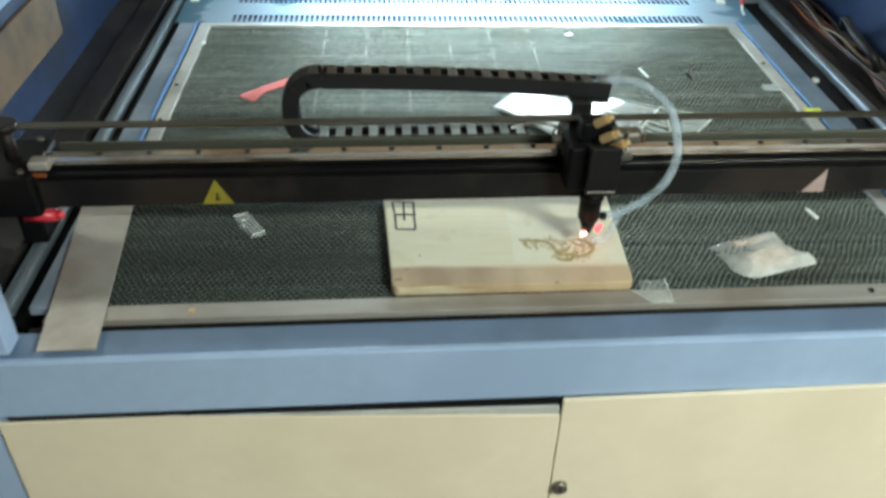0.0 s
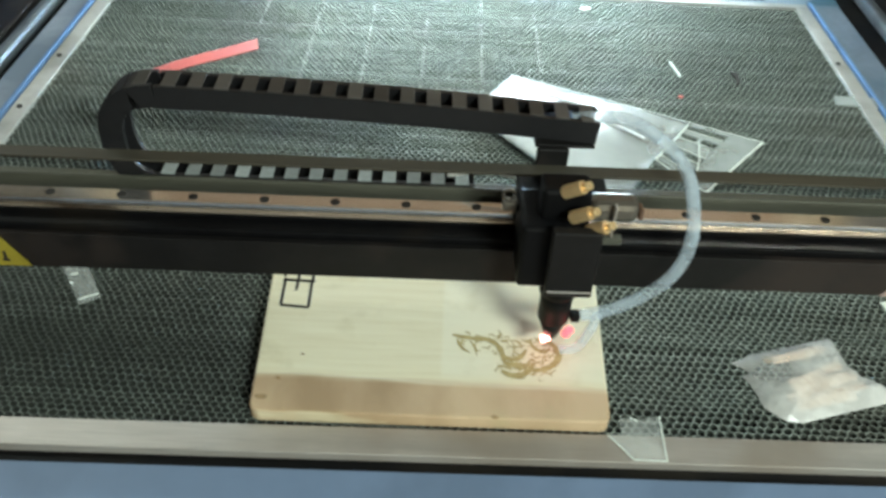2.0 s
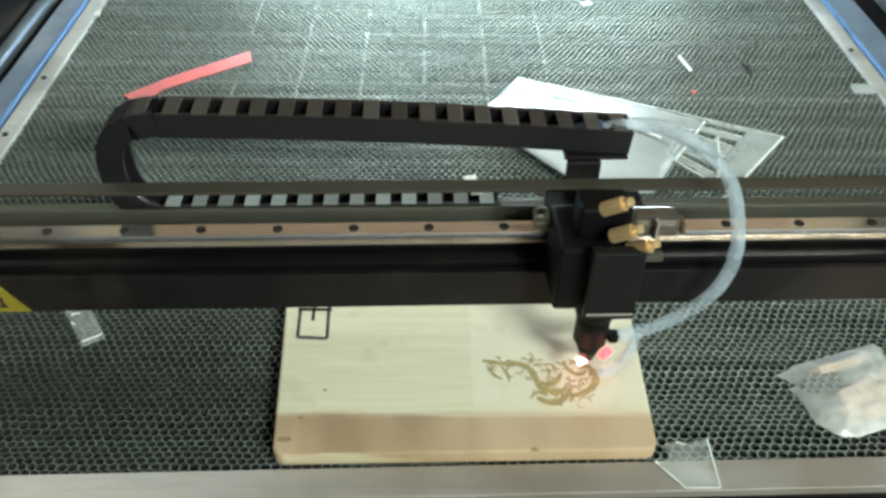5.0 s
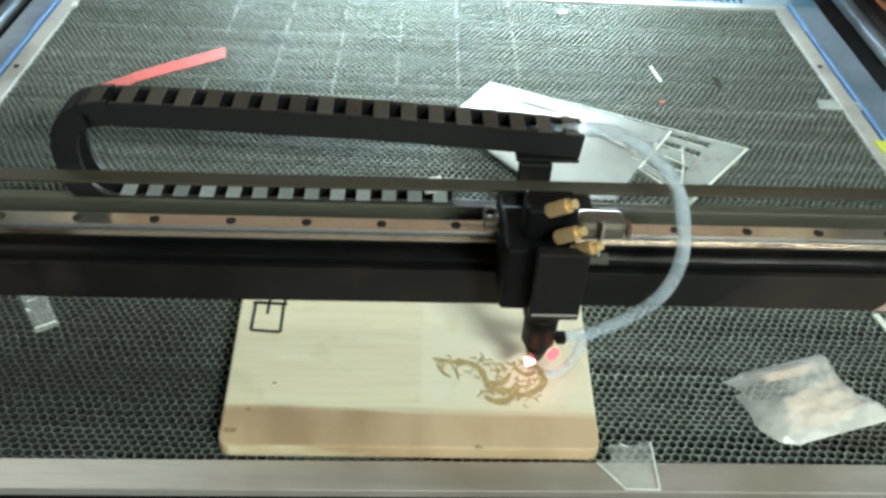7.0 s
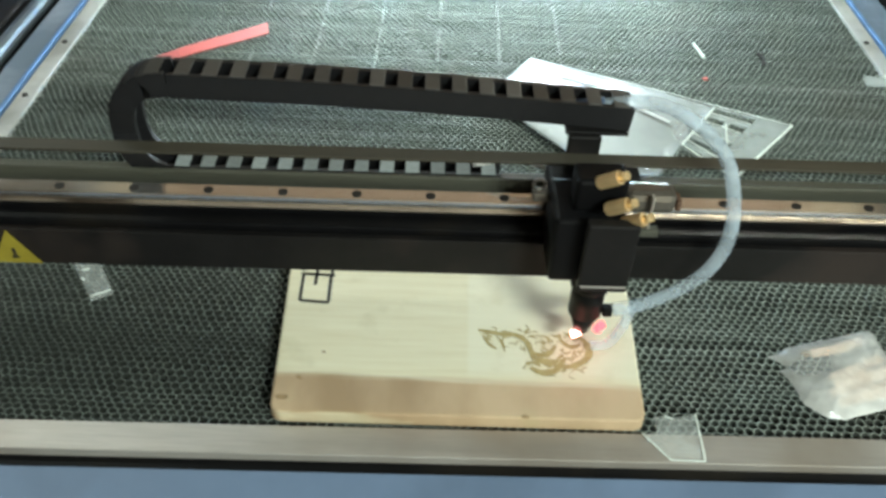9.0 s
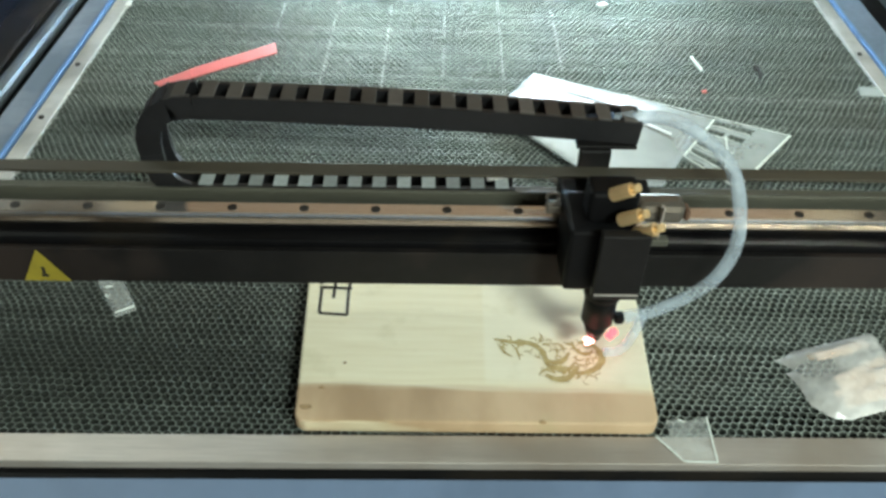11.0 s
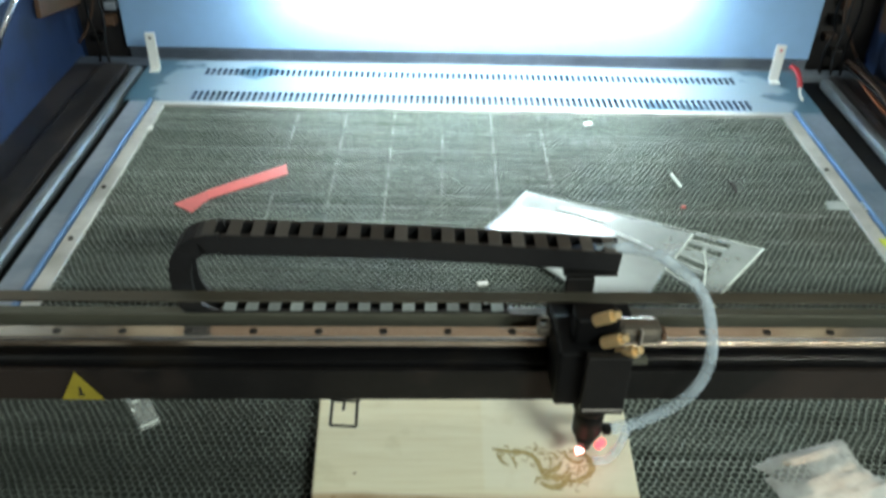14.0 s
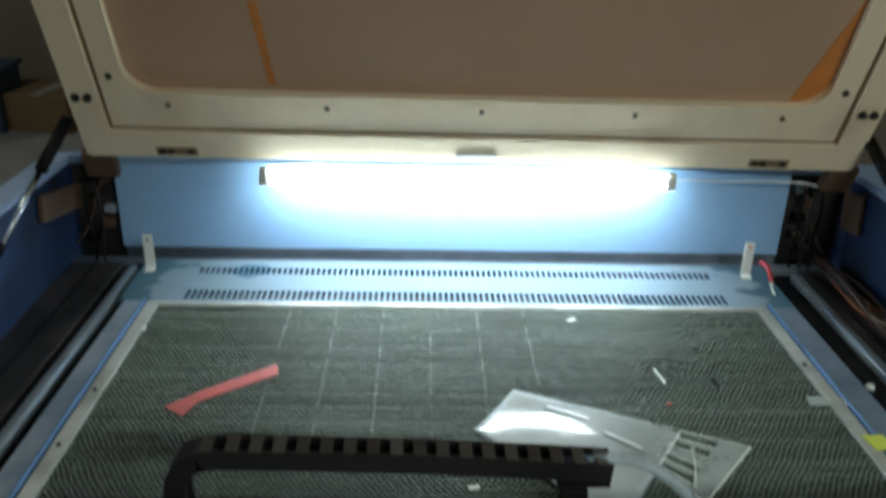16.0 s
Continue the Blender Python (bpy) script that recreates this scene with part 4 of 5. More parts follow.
def stroke(pts, w):
    p = [(v.x, v.y) for v in smooth_path([(x, y, 0) for x, y in pts], 6)]
    n = len(p)
    ribbon(bm, p, [0.74 * w * (0.35 + 0.65 * math.sin(math.pi * (k + 0.5) / n)) * rng.uniform(0.8, 1.2) for k in range(n)], ZB + rng.uniform(0, 0.0002))


# scroll-like burnt ornament
stroke([(-0.003, -0.013), (0.018, -0.017), (0.036, -0.018), (0.048, -0.028), (0.053, -0.045), (0.060, -0.060)], 0.009)
stroke([(0.050, -0.062), (0.064, -0.068), (0.078, -0.062), (0.084, -0.050)], 0.010)
stroke([(0.050, -0.040), (0.062, -0.045), (0.072, -0.040), (0.078, -0.030)], 0.009)
stroke([(0.074, -0.058), (0.092, -0.058), (0.108, -0.048), (0.113, -0.032), (0.104, -0.018), (0.090, -0.014)], 0.010)
stroke([(0.082, -0.014), (0.086, -0.026), (0.096, -0.032), (0.104, -0.028)], 0.006)
stroke([(0.002, -0.020), (0.008, -0.032), (0.016, -0.038)], 0.004)
stroke([(0.016, -0.020), (0.022, -0.030), (0.024, -0.042)], 0.003)
stroke([(0.056, -0.050), (0.068, -0.054), (0.080, -0.052)], 0.011)
for _ in range(120):
    x, y = rng.uniform(0.0, 0.11), rng.uniform(-0.068, -0.012)
    if (x < 0.045 and y < -0.038) or (x < 0.03 and y < -0.03):
        continue
    a = rng.uniform(0, 6.28)
    ln = rng.uniform(0.003, 0.009)
    stroke([(x, y), (x + ln * math.cos(a), y + ln * math.sin(a)), (x + ln * 1.6 * math.cos(a + 0.6), y + ln * 1.6 * math.sin(a + 0.6))], rng.uniform(0.0010, 0.0028))
part("engraving", bm, BURN, board, "burnt brown scroll ornament").location = (0, 0.004, 0)

# ---------------------------------------------------------------- things on the bed
# clear acrylic offcut with cut-out slots
sheet = empty("acrylic_sheet", "clear acrylic offcut with cut slots and a painted milky reflection", "acrylic sheet")
T_, A_, R_, E_, D_, L_ = ((0.083, 0.603), (0.357, 0.481), (0.461, 0.436), (0.346, 0.300), (0.285, 0.370), (0.004, 0.468))


def sheet_lift(x, y):
    """The uncut end stands a little off the bed, bent to mirror the tube to the camera."""
    t = max(0.0, min(1.0, (0.565 - y) / 0.165))
    return 0.0150 * t * t * (3 - 2 * t) * max(0.0, min(1.0, (0.33 - x) / 0.17))


def drape(bm):
    for v in bm.verts:
        v.co.z += sheet_lift(v.co.x, v.co.y)
    return bm


def warped_plate(outline, z0, z1, step):
    edge = []
    for a, b in zip(outline, outline[1:] + outline[:1]):
        k = max(1, int((b - a).length / step))
        edge += [a.lerp(b, i / k) for i in range(k)]
    pts = list(edge)
    for iy in range(int(0.34 / step)):
        for ix in range(int(0.40 / step)):
            p = Vector((step * ix, 0.27 + step * iy))
            turned = [(b - a).cross(p - a) for a, b in zip(outline, outline[1:] + outline[:1])]
            if min(turned) > 0.0008:
                pts.append(p)
    flat = geometry.delaunay_2d_cdt(pts, [], [list(range(len(edge)))], 1, 1e-5)
    bm = bmesh.new()
    lo = [bm.verts.new((p.x, p.y, z0)) for p in flat[0]]
    hi = [bm.verts.new((p.x, p.y, z1)) for p in flat[0]]
    for f in flat[2]:
        bm.faces.new([hi[i] for i in f]).smooth = True
        bm.faces.new([lo[i] for i in reversed(f)]).smooth = True
    n = len(edge)
    for i in range(n):
        bm.faces.new((lo[i], lo[(i + 1) % n], hi[(i + 1) % n], hi[i]))
    return drape(bm)


part("solid_area", warped_plate([Vector(p) for p in (L_, (0.158, 0.280), (0.240, 0.292), D_, A_, T_)], 0.001, 0.004, 0.014), SHEET_MILKY, sheet)


def in_quad(s, t):
    """A point of the slotted end: s from the long edge inwards, t towards the short edge."""
    a, b = Vector(A_).lerp(Vector(D_), s), Vector(R_).lerp(Vector(E_), s)
    p = a.lerp(b, t)
    return (p.x, p.y)


def patch_bar(name, s0, s1, t0, t1, mat):
    bm = bmesh.new()
    prism(bm, [in_quad(s0, t0), in_quad(s0, t1), in_quad(s1, t1), in_quad(s1, t0)], 0.001, 0.004)
    part(name, bm, mat, sheet)


SLOTS = ((0.05, 0.17, 0.57), (0.25, 0.37, 0.56), (0.57, 0.69, 0.58), (0.75, 0.87, 0.60), (0.93, 0.98, 0.36))
edge_at = 0.0
for s0, s1, reach in SLOTS:
    patch_bar("slot_bar", edge_at, s0, 0.005, 0.60, CLEAR)
    if reach < 0.60:
        patch_bar("slot_end", s0 + 0.003, s1 - 0.003, reach, 0.60, CLEAR)
    edge_at = s1
patch_bar("slot_bar", edge_at, 1.0, 0.005, 0.60, CLEAR)
patch_bar("slot_tab", 0.253, 0.367, 0.27, 0.33, CLEAR)
patch_bar("end_bar", 0.0, 1.0, 0.605, 1.0, CLEAR)
bm = bmesh.new()
ribbon(bm, [in_quad(0.31, 0.30), in_quad(0.62, 0.52), in_quad(0.90, 0.70)], [0.0016, 0.0028, 0.0034], 0.0044)
part("crack", bm, SHEET_EDGE, sheet, "pale crack across the bars")
for a, b, w in ((R_, E_, 0.004), (E_, D_, 0.002), (in_quad(0.05, 0.01), in_quad(1, 0.01), 0.003), (T_, R_, 0.0015), (in_quad(0.17, 0.02), in_quad(0.17, 0.56), 0.0016), (in_quad(0.37, 0.02), in_quad(0.37, 0.55), 0.0016), (in_quad(0.57, 0.02), in_quad(0.57, 0.57), 0.0016), (in_quad(0.69, 0.02), in_quad(0.69, 0.57), 0.002), (in_quad(0.87, 0.02), in_quad(0.87, 0.59), 0.002)):
    bm = bmesh.new()
    ribbon(bm, [Vector(a).lerp(Vector(b), i / 12) for i in range(13)], w, 0.0042)
    part("bright_edge", drape(bm), SHEET_EDGE, sheet)
for a, b in (((0.130, 0.539), (0.200, 0.498)), ((0.148, 0.546), (0.207, 0.504)), ((0.221, 0.454), (0.281, 0.409)), ((0.232, 0.456), (0.262, 0.432))):
    bm = bmesh.new()
    ribbon(bm, [Vector(a).lerp(Vector(b), i / 6) for i in range(7)], 0.0011, 0.0042)
    part("cut_line", drape(bm), RUST, sheet)
# raised cut slivers, the tube's glint on them put into a white colour
for a, b, w in (((0.138, 0.546), (0.204, 0.504), 0.009), ((0.222, 0.464), (0.276, 0.421), 0.007)):
    bm = bmesh.new()
    va, vb = Vector((*a, 0.0062)), Vector((*b, 0.0062))
    half = (vb - va).length / 2
    turn = math.degrees(math.atan2(vb.y - va.y, vb.x - va.x))
    mid = (va + vb) / 2
    box(bm, -half, half, -w / 2, w / 2, -0.0006, 0.0006, bevel=0.0003, m=pose(mid.x, mid.y, mid.z, -8, 0, turn))
    part("glint_sliver", drape(bm), GLINT, sheet, "raised sliver along a cut, its glint painted white")

# red tape strip with a fold
tape = empty("red_tape_strip", "creased strip of red tape lying on the honeycomb", "tape strip")
for quad, z in (([(-0.358, 0.688), (-0.349, 0.652), (-0.415, 0.603), (-0.428, 0.633)], 0.001), ([(-0.428, 0.633), (-0.415, 0.603), (-0.472, 0.560), (-0.484, 0.587)], 0.0018)):
    bm = bmesh.new()
    prism(bm, quad, z, z + 0.0012)
    part("tape_length", bm, RED_TAPE, tape)
bm = bmesh.new()
prism(bm, [(-0.484, 0.587), (-0.472, 0.562), (-0.480, 0.548), (-0.492, 0.516), (-0.530, 0.543)], 0.0008, 0.0022)
part("folded_tail", bm, RED_FOLD, tape)

# small clear plastic block
clip = empty("plastic_block", "small clear plastic block lying on the honeycomb", "plastic block")
bm = bmesh.new()
prism(bm, [(-0.471, 0.081), (-0.446, 0.092), (-0.411, 0.038), (-0.432, 0.024)], 0.001, 0.009, bevel=0.0015)
part("block", bm, THIN_CLEAR, clip)
bm = bmesh.new()
ribbon(bm, [(-0.431, 0.0255), (-0.413, 0.037)], 0.002, 0.0092)
part("bright_edge", bm, SHEET_EDGE, clip)
bm = bmesh.new()
ribbon(bm, [(-0.469, 0.080), (-0.448, 0.090)], 0.003, 0.0092)
part("bright_edge", bm, SHEET_EDGE, clip)

# two pale strokes paint the glints on the block
bm = bmesh.new()
ribbon(bm, [(-0.455, 0.066), (-0.447, 0.069)], 0.0024, 0.0092)
ribbon(bm, [(-0.451, 0.054), (-0.446, 0.050)], 0.0020, 0.0092)
part("glint_mark", bm, SHEET_EDGE, clip)

# bag of wooden sticks
bag = empty("stick_bag", "crinkled clear bag of small wooden sticks on the honeycomb", "plastic bag")
outline = [Vector((0.309, -0.014)), Vector((0.322, -0.009)), Vector((0.331, -0.001)), Vector((0.385, 0.016)), Vector((0.431, 0.031)), Vector((0.437, 0.024)), Vector((0.441, -0.010)),
           Vector((0.452, -0.026)), Vector((0.462, -0.028)), Vector((0.476, -0.046)), Vector((0.472, -0.060)), Vector((0.428, -0.074)), Vector((0.366, -0.094)), Vector((0.348, -0.092)),
           Vector((0.330, -0.076)), Vector((0.325, -0.050)), Vector((0.317, -0.034)), Vector((0.326, -0.028))]


def edge_distance(p):
    best = 9.0
    for a, b in zip(outline, outline[1:] + outline[:1]):
        t = max(0.0, min(1.0, (p - a).dot(b - a) / (b - a).length_squared))
        best = min(best, (p - a.lerp(b, t)).length)
    return best


def inside(p):
    odd = False
    for a, b in zip(outline, outline[1:] + outline[:1]):
        if (a.y > p.y) != (b.y > p.y) and p.x < a.x + (p.y - a.y) / (b.y - a.y) * (b.x - a.x):
            odd = not odd
    return odd


rb = random.Random(9)
cloud = []
for a, b in zip(outline, outline[1:] + outline[:1]):
    steps = max(1, int((b - a).length / 0.008))
    cloud += [a.lerp(b, k / steps) for k in range(steps)]
rim = len(cloud)
for iy in range(26):
    for ix in range(34):
        p = Vector((0.308 + 0.0052 * (ix + rb.uniform(-0.42, 0.42)), -0.096 + 0.0052 * (iy + rb.uniform(-0.42, 0.42))))
        if inside(p) and edge_distance(p) > 0.0028:
            cloud.append(p)
flat = geometry.delaunay_2d_cdt(cloud, [], [list(range(rim))], 1, 1e-5)
bm = bmesh.new()
film_verts = []
for p in flat[0]:
    puff = min(1.0, edge_distance(p) / 0.020) ** 0.6
    fold = abs(noise.noise((p.x * 22 + p.y * 12, p.y * 80 - p.x * 30, 2.0)))
    crease = abs(noise.noise((p.x * 160, p.y * 160, 5.0)))
    film_verts.append(bm.verts.new((p.x, p.y, 0.0018 + puff * (0.0085 + 0.0095 * fold + 0.0036 * crease))))
for f in flat[2]:
    bm.faces.new([film_verts[k] for k in f]).smooth = True
part("film", bm, FILM, bag, "crinkled clear film")
for k, (sx_, sy_, half, turn) in enumerate(((0.398, -0.066, 0.036, 17), (0.406, -0.057, 0.044, 21), (0.400, -0.047, 0.046, 24), (0.400, -0.040, 0.036, 19), (0.398, -0.029, 0.036, 27), (0.376, -0.006, 0.022, 15), (0.404, 0.006, 0.016, 20))):
    bm = bmesh.new()
    box(bm, -half, half, -0.0047, 0.0047, -0.0020, 0.0020, bevel=0.0006, m=pose(sx_, sy_, 0.0056 + 0.0012 * (k % 2), 0, 0, turn))
    part("stick", bm, PINE, bag)
bm = bmesh.new()
box(bm, -0.012, 0.012, -0.0045, 0.0045, -0.0004, 0.0004, m=pose(0.356, -0.010, 0.0075, 0, 0, 18))
part("label", bm, KNOT, bag, "small brown slip inside the bag")

# bit of clear tape on the front strip
bm = bmesh.new()
prism(bm, [(0.171, -0.104), (0.183, -0.101), (0.190, -0.104), (0.214, -0.098), (0.213, -0.153), (0.180, -0.153), (0.157, -0.124), (0.172, -0.123)], 0.0048, 0.0062)
tab = empty("acrylic_tab", "small clear acrylic scrap on the front strip", "acrylic scrap")
part("tab_sheet", bm, THIN_CLEAR, tab)
for a, b in (((0.180, -0.153), (0.213, -0.153)), ((0.157, -0.124), (0.180, -0.153)), ((0.183, -0.102), (0.190, -0.105)), ((0.213, -0.153), (0.214, -0.098))):
    bm = bmesh.new()
    ribbon(bm, [a, b], 0.0014, 0.0063)
    part("bright_edge", bm, SHEET_EDGE, tab)


# flat metal plate over the corner of the bed
bm = bmesh.new()
prism(bm, [(-0.686, -0.238), (-0.607, -0.236), (-0.645, 0.14), (-0.73, 0.14)], 0.0065, 0.009, bevel=0.0006)
single("metal_plate", bm, PLATE, "flat tarnished metal plate lying over the bed edge", "metal plate")

# crumbs and slivers
for nm, pts, mt, lb in (
        ("acrylic_sliver", [(0.359, 0.680), (0.364, 0.680), (0.373, 0.632), (0.368, 0.630)], SHEET_EDGE, "thin bright acrylic sliver on the honeycomb"),
        ("dark_scrap", [(0.462, 0.655), (0.472, 0.650), (0.470, 0.618), (0.462, 0.612), (0.466, 0.632)], INK, "small dark burnt scrap on the honeycomb"),
        ("paper_crumb", [(0.222, 0.876), (0.238, 0.886), (0.244, 0.876), (0.228, 0.868)], WHITE_PLASTIC, "small white crumb on the honeycomb"),
        ("paper_crumb", [(-0.655, 0.822), (-0.645, 0.826), (-0.642, 0.806), (-0.652, 0.803)], WHITE_PLASTIC, "small white crumb beside the bed frame"),
        ("paper_crumb", [(-0.012, 0.335), (0.006, 0.340), (0.006, 0.330), (-0.008, 0.327)], WHITE_PLASTIC, "small white crumb on the honeycomb"),
        ("red_crumb", [(0.355, 0.565), (0.363, 0.567), (0.363, 0.561), (0.356, 0.560)], RED_TAPE, "tiny red crumb on the honeycomb"),
        ("clear_strip", [(0.614, 0.562), (0.618, 0.590), (0.685, 0.589), (0.688, 0.562)], CLEAR, "clear strip of tape at the bed edge"),
        ("lime_note", [(0.662, 0.468), (0.699, 0.470), (0.699, 0.431), (0.668, 0.429)], LIME, "small lime yellow note at the bed edge"),
        ("acrylic_sliver", [(0.455, 0.285), (0.460, 0.286), (0.472, 0.262), (0.468, 0.260)], SHEET_EDGE, "thin bright acrylic sliver on the honeycomb"),
        ("acrylic_scrap", [(0.316, 0.282), (0.346, 0.301), (0.343, 0.281)], SHEET_EDGE, "small bright triangular acrylic scrap on the honeycomb"),
        ("acrylic_sliver", [(0.515, 0.095), (0.523, 0.097), (0.530, 0.068), (0.522, 0.066)], SHEET_EDGE, "thin bright acrylic sliver on the honeycomb")):
    bm = bmesh.new()
    prism(bm, pts, 0.0005 if abs(pts[0][0]) < 0.65 else 0.0045, 0.0035 if abs(pts[0][0]) < 0.65 else 0.0065)
    single(nm, bm, mt, lb, nm.replace("_", " "))

# ---------------------------------------------------------------- back and sides
for x, r in ((-0.722, 4), (0.690, -6)):
    peg = empty("white_bracket", "white plastic upright bracket on the rear plate", "bracket", (x, 1.112, 0.002), r, group="white brackets")
    part("upright", boxes((-0.011, 0.011, -0.003, 0.003, 0.0, 0.085), bevel=0.001), WHITE_PLASTIC, peg)
    part("foot", boxes((-0.011, 0.011, -0.022, -0.0035, 0.0, 0.004), bevel=0.001), WHITE_PLASTIC, peg)
    bm = bmesh.new()
    cyl(bm, (0, -0.003, 0.074), (0, -0.0045, 0.074), 0.003, seg=10)
    part("screw", bm, RED_PLASTIC if x > 0 else INK, peg)

# lamp under the lid edge
lamp = empty("fluorescent_lamp", "lit white fluorescent tube below the lid hinge", "tube lamp", (0.020, 1.135, 0.222))
bm = bmesh.new()
cyl(bm, (-0.455, 0, 0), (0.455, 0, 0), 0.0125, seg=20)
part("tube", bm, TUBE_GLOW, lamp, "glowing white glass tube")
for s in (-1, 1):
    bm = bmesh.new()
    cyl(bm, (s * 0.4555, 0, 0), (s * 0.472, 0, 0), 0.013, seg=16)
    box(bm, min(s * 0.461, s * 0.478), max(s * 0.461, s * 0.478), -0.012, 0.02, -0.015, 0.022, bevel=0.003)
    part("lamp_holder", bm, WHITE_PLASTIC, lamp)

bm = bmesh.new()
tube(bm, smooth_path([(0.478, 0.012, 0.004), (0.52, 0.022, 0.0035), (0.60, 0.026, -0.001), (0.70, 0.024, 0.002), (0.79, 0.026, -0.002), (0.83, 0.030, -0.012)], 6), 0.0022, 8)
part("lamp_wire", bm, WHITE_PLASTIC, lamp, "thin white wire along the back rim")

# lid, leaning over the bed
LEAN = 24.0
lid = new("machine_lid")
lid.matrix_basis = pose(0.033, 1.12, 0.269, LEAN, 0.3, 0)
tagged(lid, "open cream lid with a smoked brown window and gas struts", "machine lid")


def round_rect(x0, x1, z0, z1, r, n=8):
    out = []
    for cx, cz, a0 in ((x1 - r, z1 - r, 0), (x0 + r, z1 - r, 90), (x0 + r, z0 + r, 180), (x1 - r, z0 + r, 270)):
        for i in range(n + 1):
            a = radians(a0 + 90 * i / n)
            out.append((cx + r * math.cos(a), cz + r * math.sin(a)))
    return out


def ring_xz(bm, outer, inner, y0, y1):
    n = len(outer)
    v = [[bm.verts.new((x, y, z)) for x, z in loop] for y in (y0, y1) for loop in (outer, inner)]
    of, inf, ob_, ib = v
    for i in range(n):
        j = (i + 1) % n
        bm.faces.new((of[i], of[j], inf[j], inf[i]))
        bm.faces.new((ob_[i], ib[i], ib[j], ob_[j]))
        bm.faces.new((of[i], ob_[i], ob_[j], of[j]))
        bm.faces.new((inf[i], inf[j], ib[j], ib[i]))


LW, LH = 0.866, 1.25
bm = bmesh.new()
ring_xz(bm, round_rect(-LW, LW, 0, LH, 0.012), round_rect(-LW + 0.064, LW - 0.064, 0.071, LH - 0.06, 0.004), 0.0, 0.03)
part("lid_frame", bm, CREAM_LID, lid)
bm = bmesh.new()
ring_xz(bm, round_rect(-LW + 0.0755, LW - 0.0755, 0.083, LH - 0.067, 0.004), round_rect(-LW + 0.127, LW - 0.127, 0.172, LH - 0.12, 0.066), 0.004, 0.024)
part("window_frame", bm, CREAM_LID, lid)
part("groove_back", boxes((-LW + 0.064, -LW + 0.078, 0.012, 0.020, 0.069, LH - 0.06), (LW - 0.078, LW - 0.064, 0.012, 0.020, 0.069, LH - 0.06),
                          (-LW + 0.078, LW - 0.078, 0.012, 0.020, 0.068, 0.086)), BROWN_BOARD, lid)
part("window_pane", boxes((-LW + 0.10, LW - 0.10, 0.026, 0.029, 0.09, LH - 0.09)), SMOKED, lid, "smoked brown acrylic pane")
for x in (-0.66, -0.325, 0.005, 0.335, 0.655):
    bm = bmesh.new()
    cyl(bm, (x, 0.005, 0.143), (x, 0.001, 0.143), 0.0058, seg=12)
    part("screw", bm, RUST, lid)
for s in (-1, 1):
    part("hinge_arm", boxes((s * 0.850 - 0.036, s * 0.850 + 0.036, 0.004, 0.03, -0.070, -0.0015), bevel=0.003), RUST, lid, "dark brown hinge arm below the corner")
    for z in (0.215, 0.48, 0.76):
        bm = bmesh.new()
        cyl(bm, (s * (LW - 0.10), 0.005, z), (s * (LW - 0.10), -0.001, z), 0.007, seg=12)
        part("screw", bm, TROUGH, lid)
    hinge = part("hinge", boxes((s * 0.664 - 0.045, s * 0.664 + 0.045, -0.002, -0.0003, 0.008, 0.029)), BROWN_BOARD, lid, "rusty brown hinge leaf")
    for dx in (-0.032, -0.014, 0.030):
        bm = bmesh.new()
        cyl(bm, (s * 0.664 + dx, -0.002, 0.0185), (s * 0.664 + dx, -0.006, 0.0185), 0.0075, seg=10)
        part("hinge_screw", bm, INK, hinge)
    for dx in (0.0, 0.025):
        bm = bmesh.new()
        cyl(bm, (s * (LW - 0.02 - dx), -0.0005, 0.163), (s * (LW - 0.02 - dx), -0.008, 0.163), 0.009, seg=10)
        part("strut_bolt", bm, TROUGH, lid)
part("magnet_plate", boxes((-0.045, 0.045, -0.003, -0.0004, 0.012, 0.028), bevel=0.001), ALU_PALE, lid)
# two flat orange shapes on the pane
bm = bmesh.new()
prism(bm, [(-0.445, 0.185), (-0.430, 0.185), (-0.447, 0.38), (-0.465, 0.38)], 0, 0.001)
bmesh.ops.transform(bm, matrix=Matrix.Rotation(math.pi / 2, 4, "X"), verts=bm.verts)
bmesh.ops.translate(bm, vec=(0, 0.0255, 0), verts=bm.verts)
part("orange_shape", bm, ORANGE_PATCH, lid, "narrow orange strip on the pane")
bm = bmesh.new()
prism(bm, [(0.665, 0.173), (0.738, 0.173), (0.738, 0.43)], 0, 0.001)
bmesh.ops.transform(bm, matrix=Matrix.Rotation(math.pi / 2, 4, "X"), verts=bm.verts)
bmesh.ops.translate(bm, vec=(0, 0.0255, 0), verts=bm.verts)
part("orange_shape", bm, ORANGE_PATCH, lid, "orange triangle in the corner of the pane")

# gas struts
for s in (-1, 1):
    strut = empty("gas_strut", "black and chrome gas strut holding the open lid", "gas strut", group="gas struts")
    a = Vector((s * 0.93 + 0.015, 0.83, 0.168))
    b = Vector((s * 0.885 + 0.02, 1.115, 0.355))
    m_ = a.lerp(b, 0.62)
    bm = bmesh.new()
    cyl(bm, a, m_, 0.0062, seg=12)
    part("rod", bm, CHROME, strut, "chrome piston rod")
    bm = bmesh.new()
    cyl(bm, m_ - (b - a) * 0.03, b, 0.0135, seg=14)
    part("cylinder", bm, BLACK, strut)
    bm = bmesh.new()
    cyl(bm, a - (b - a) * 0.03, a + (b - a) * 0.03, 0.010, seg=12)
    part("ball_joint", bm, BLACK, strut)

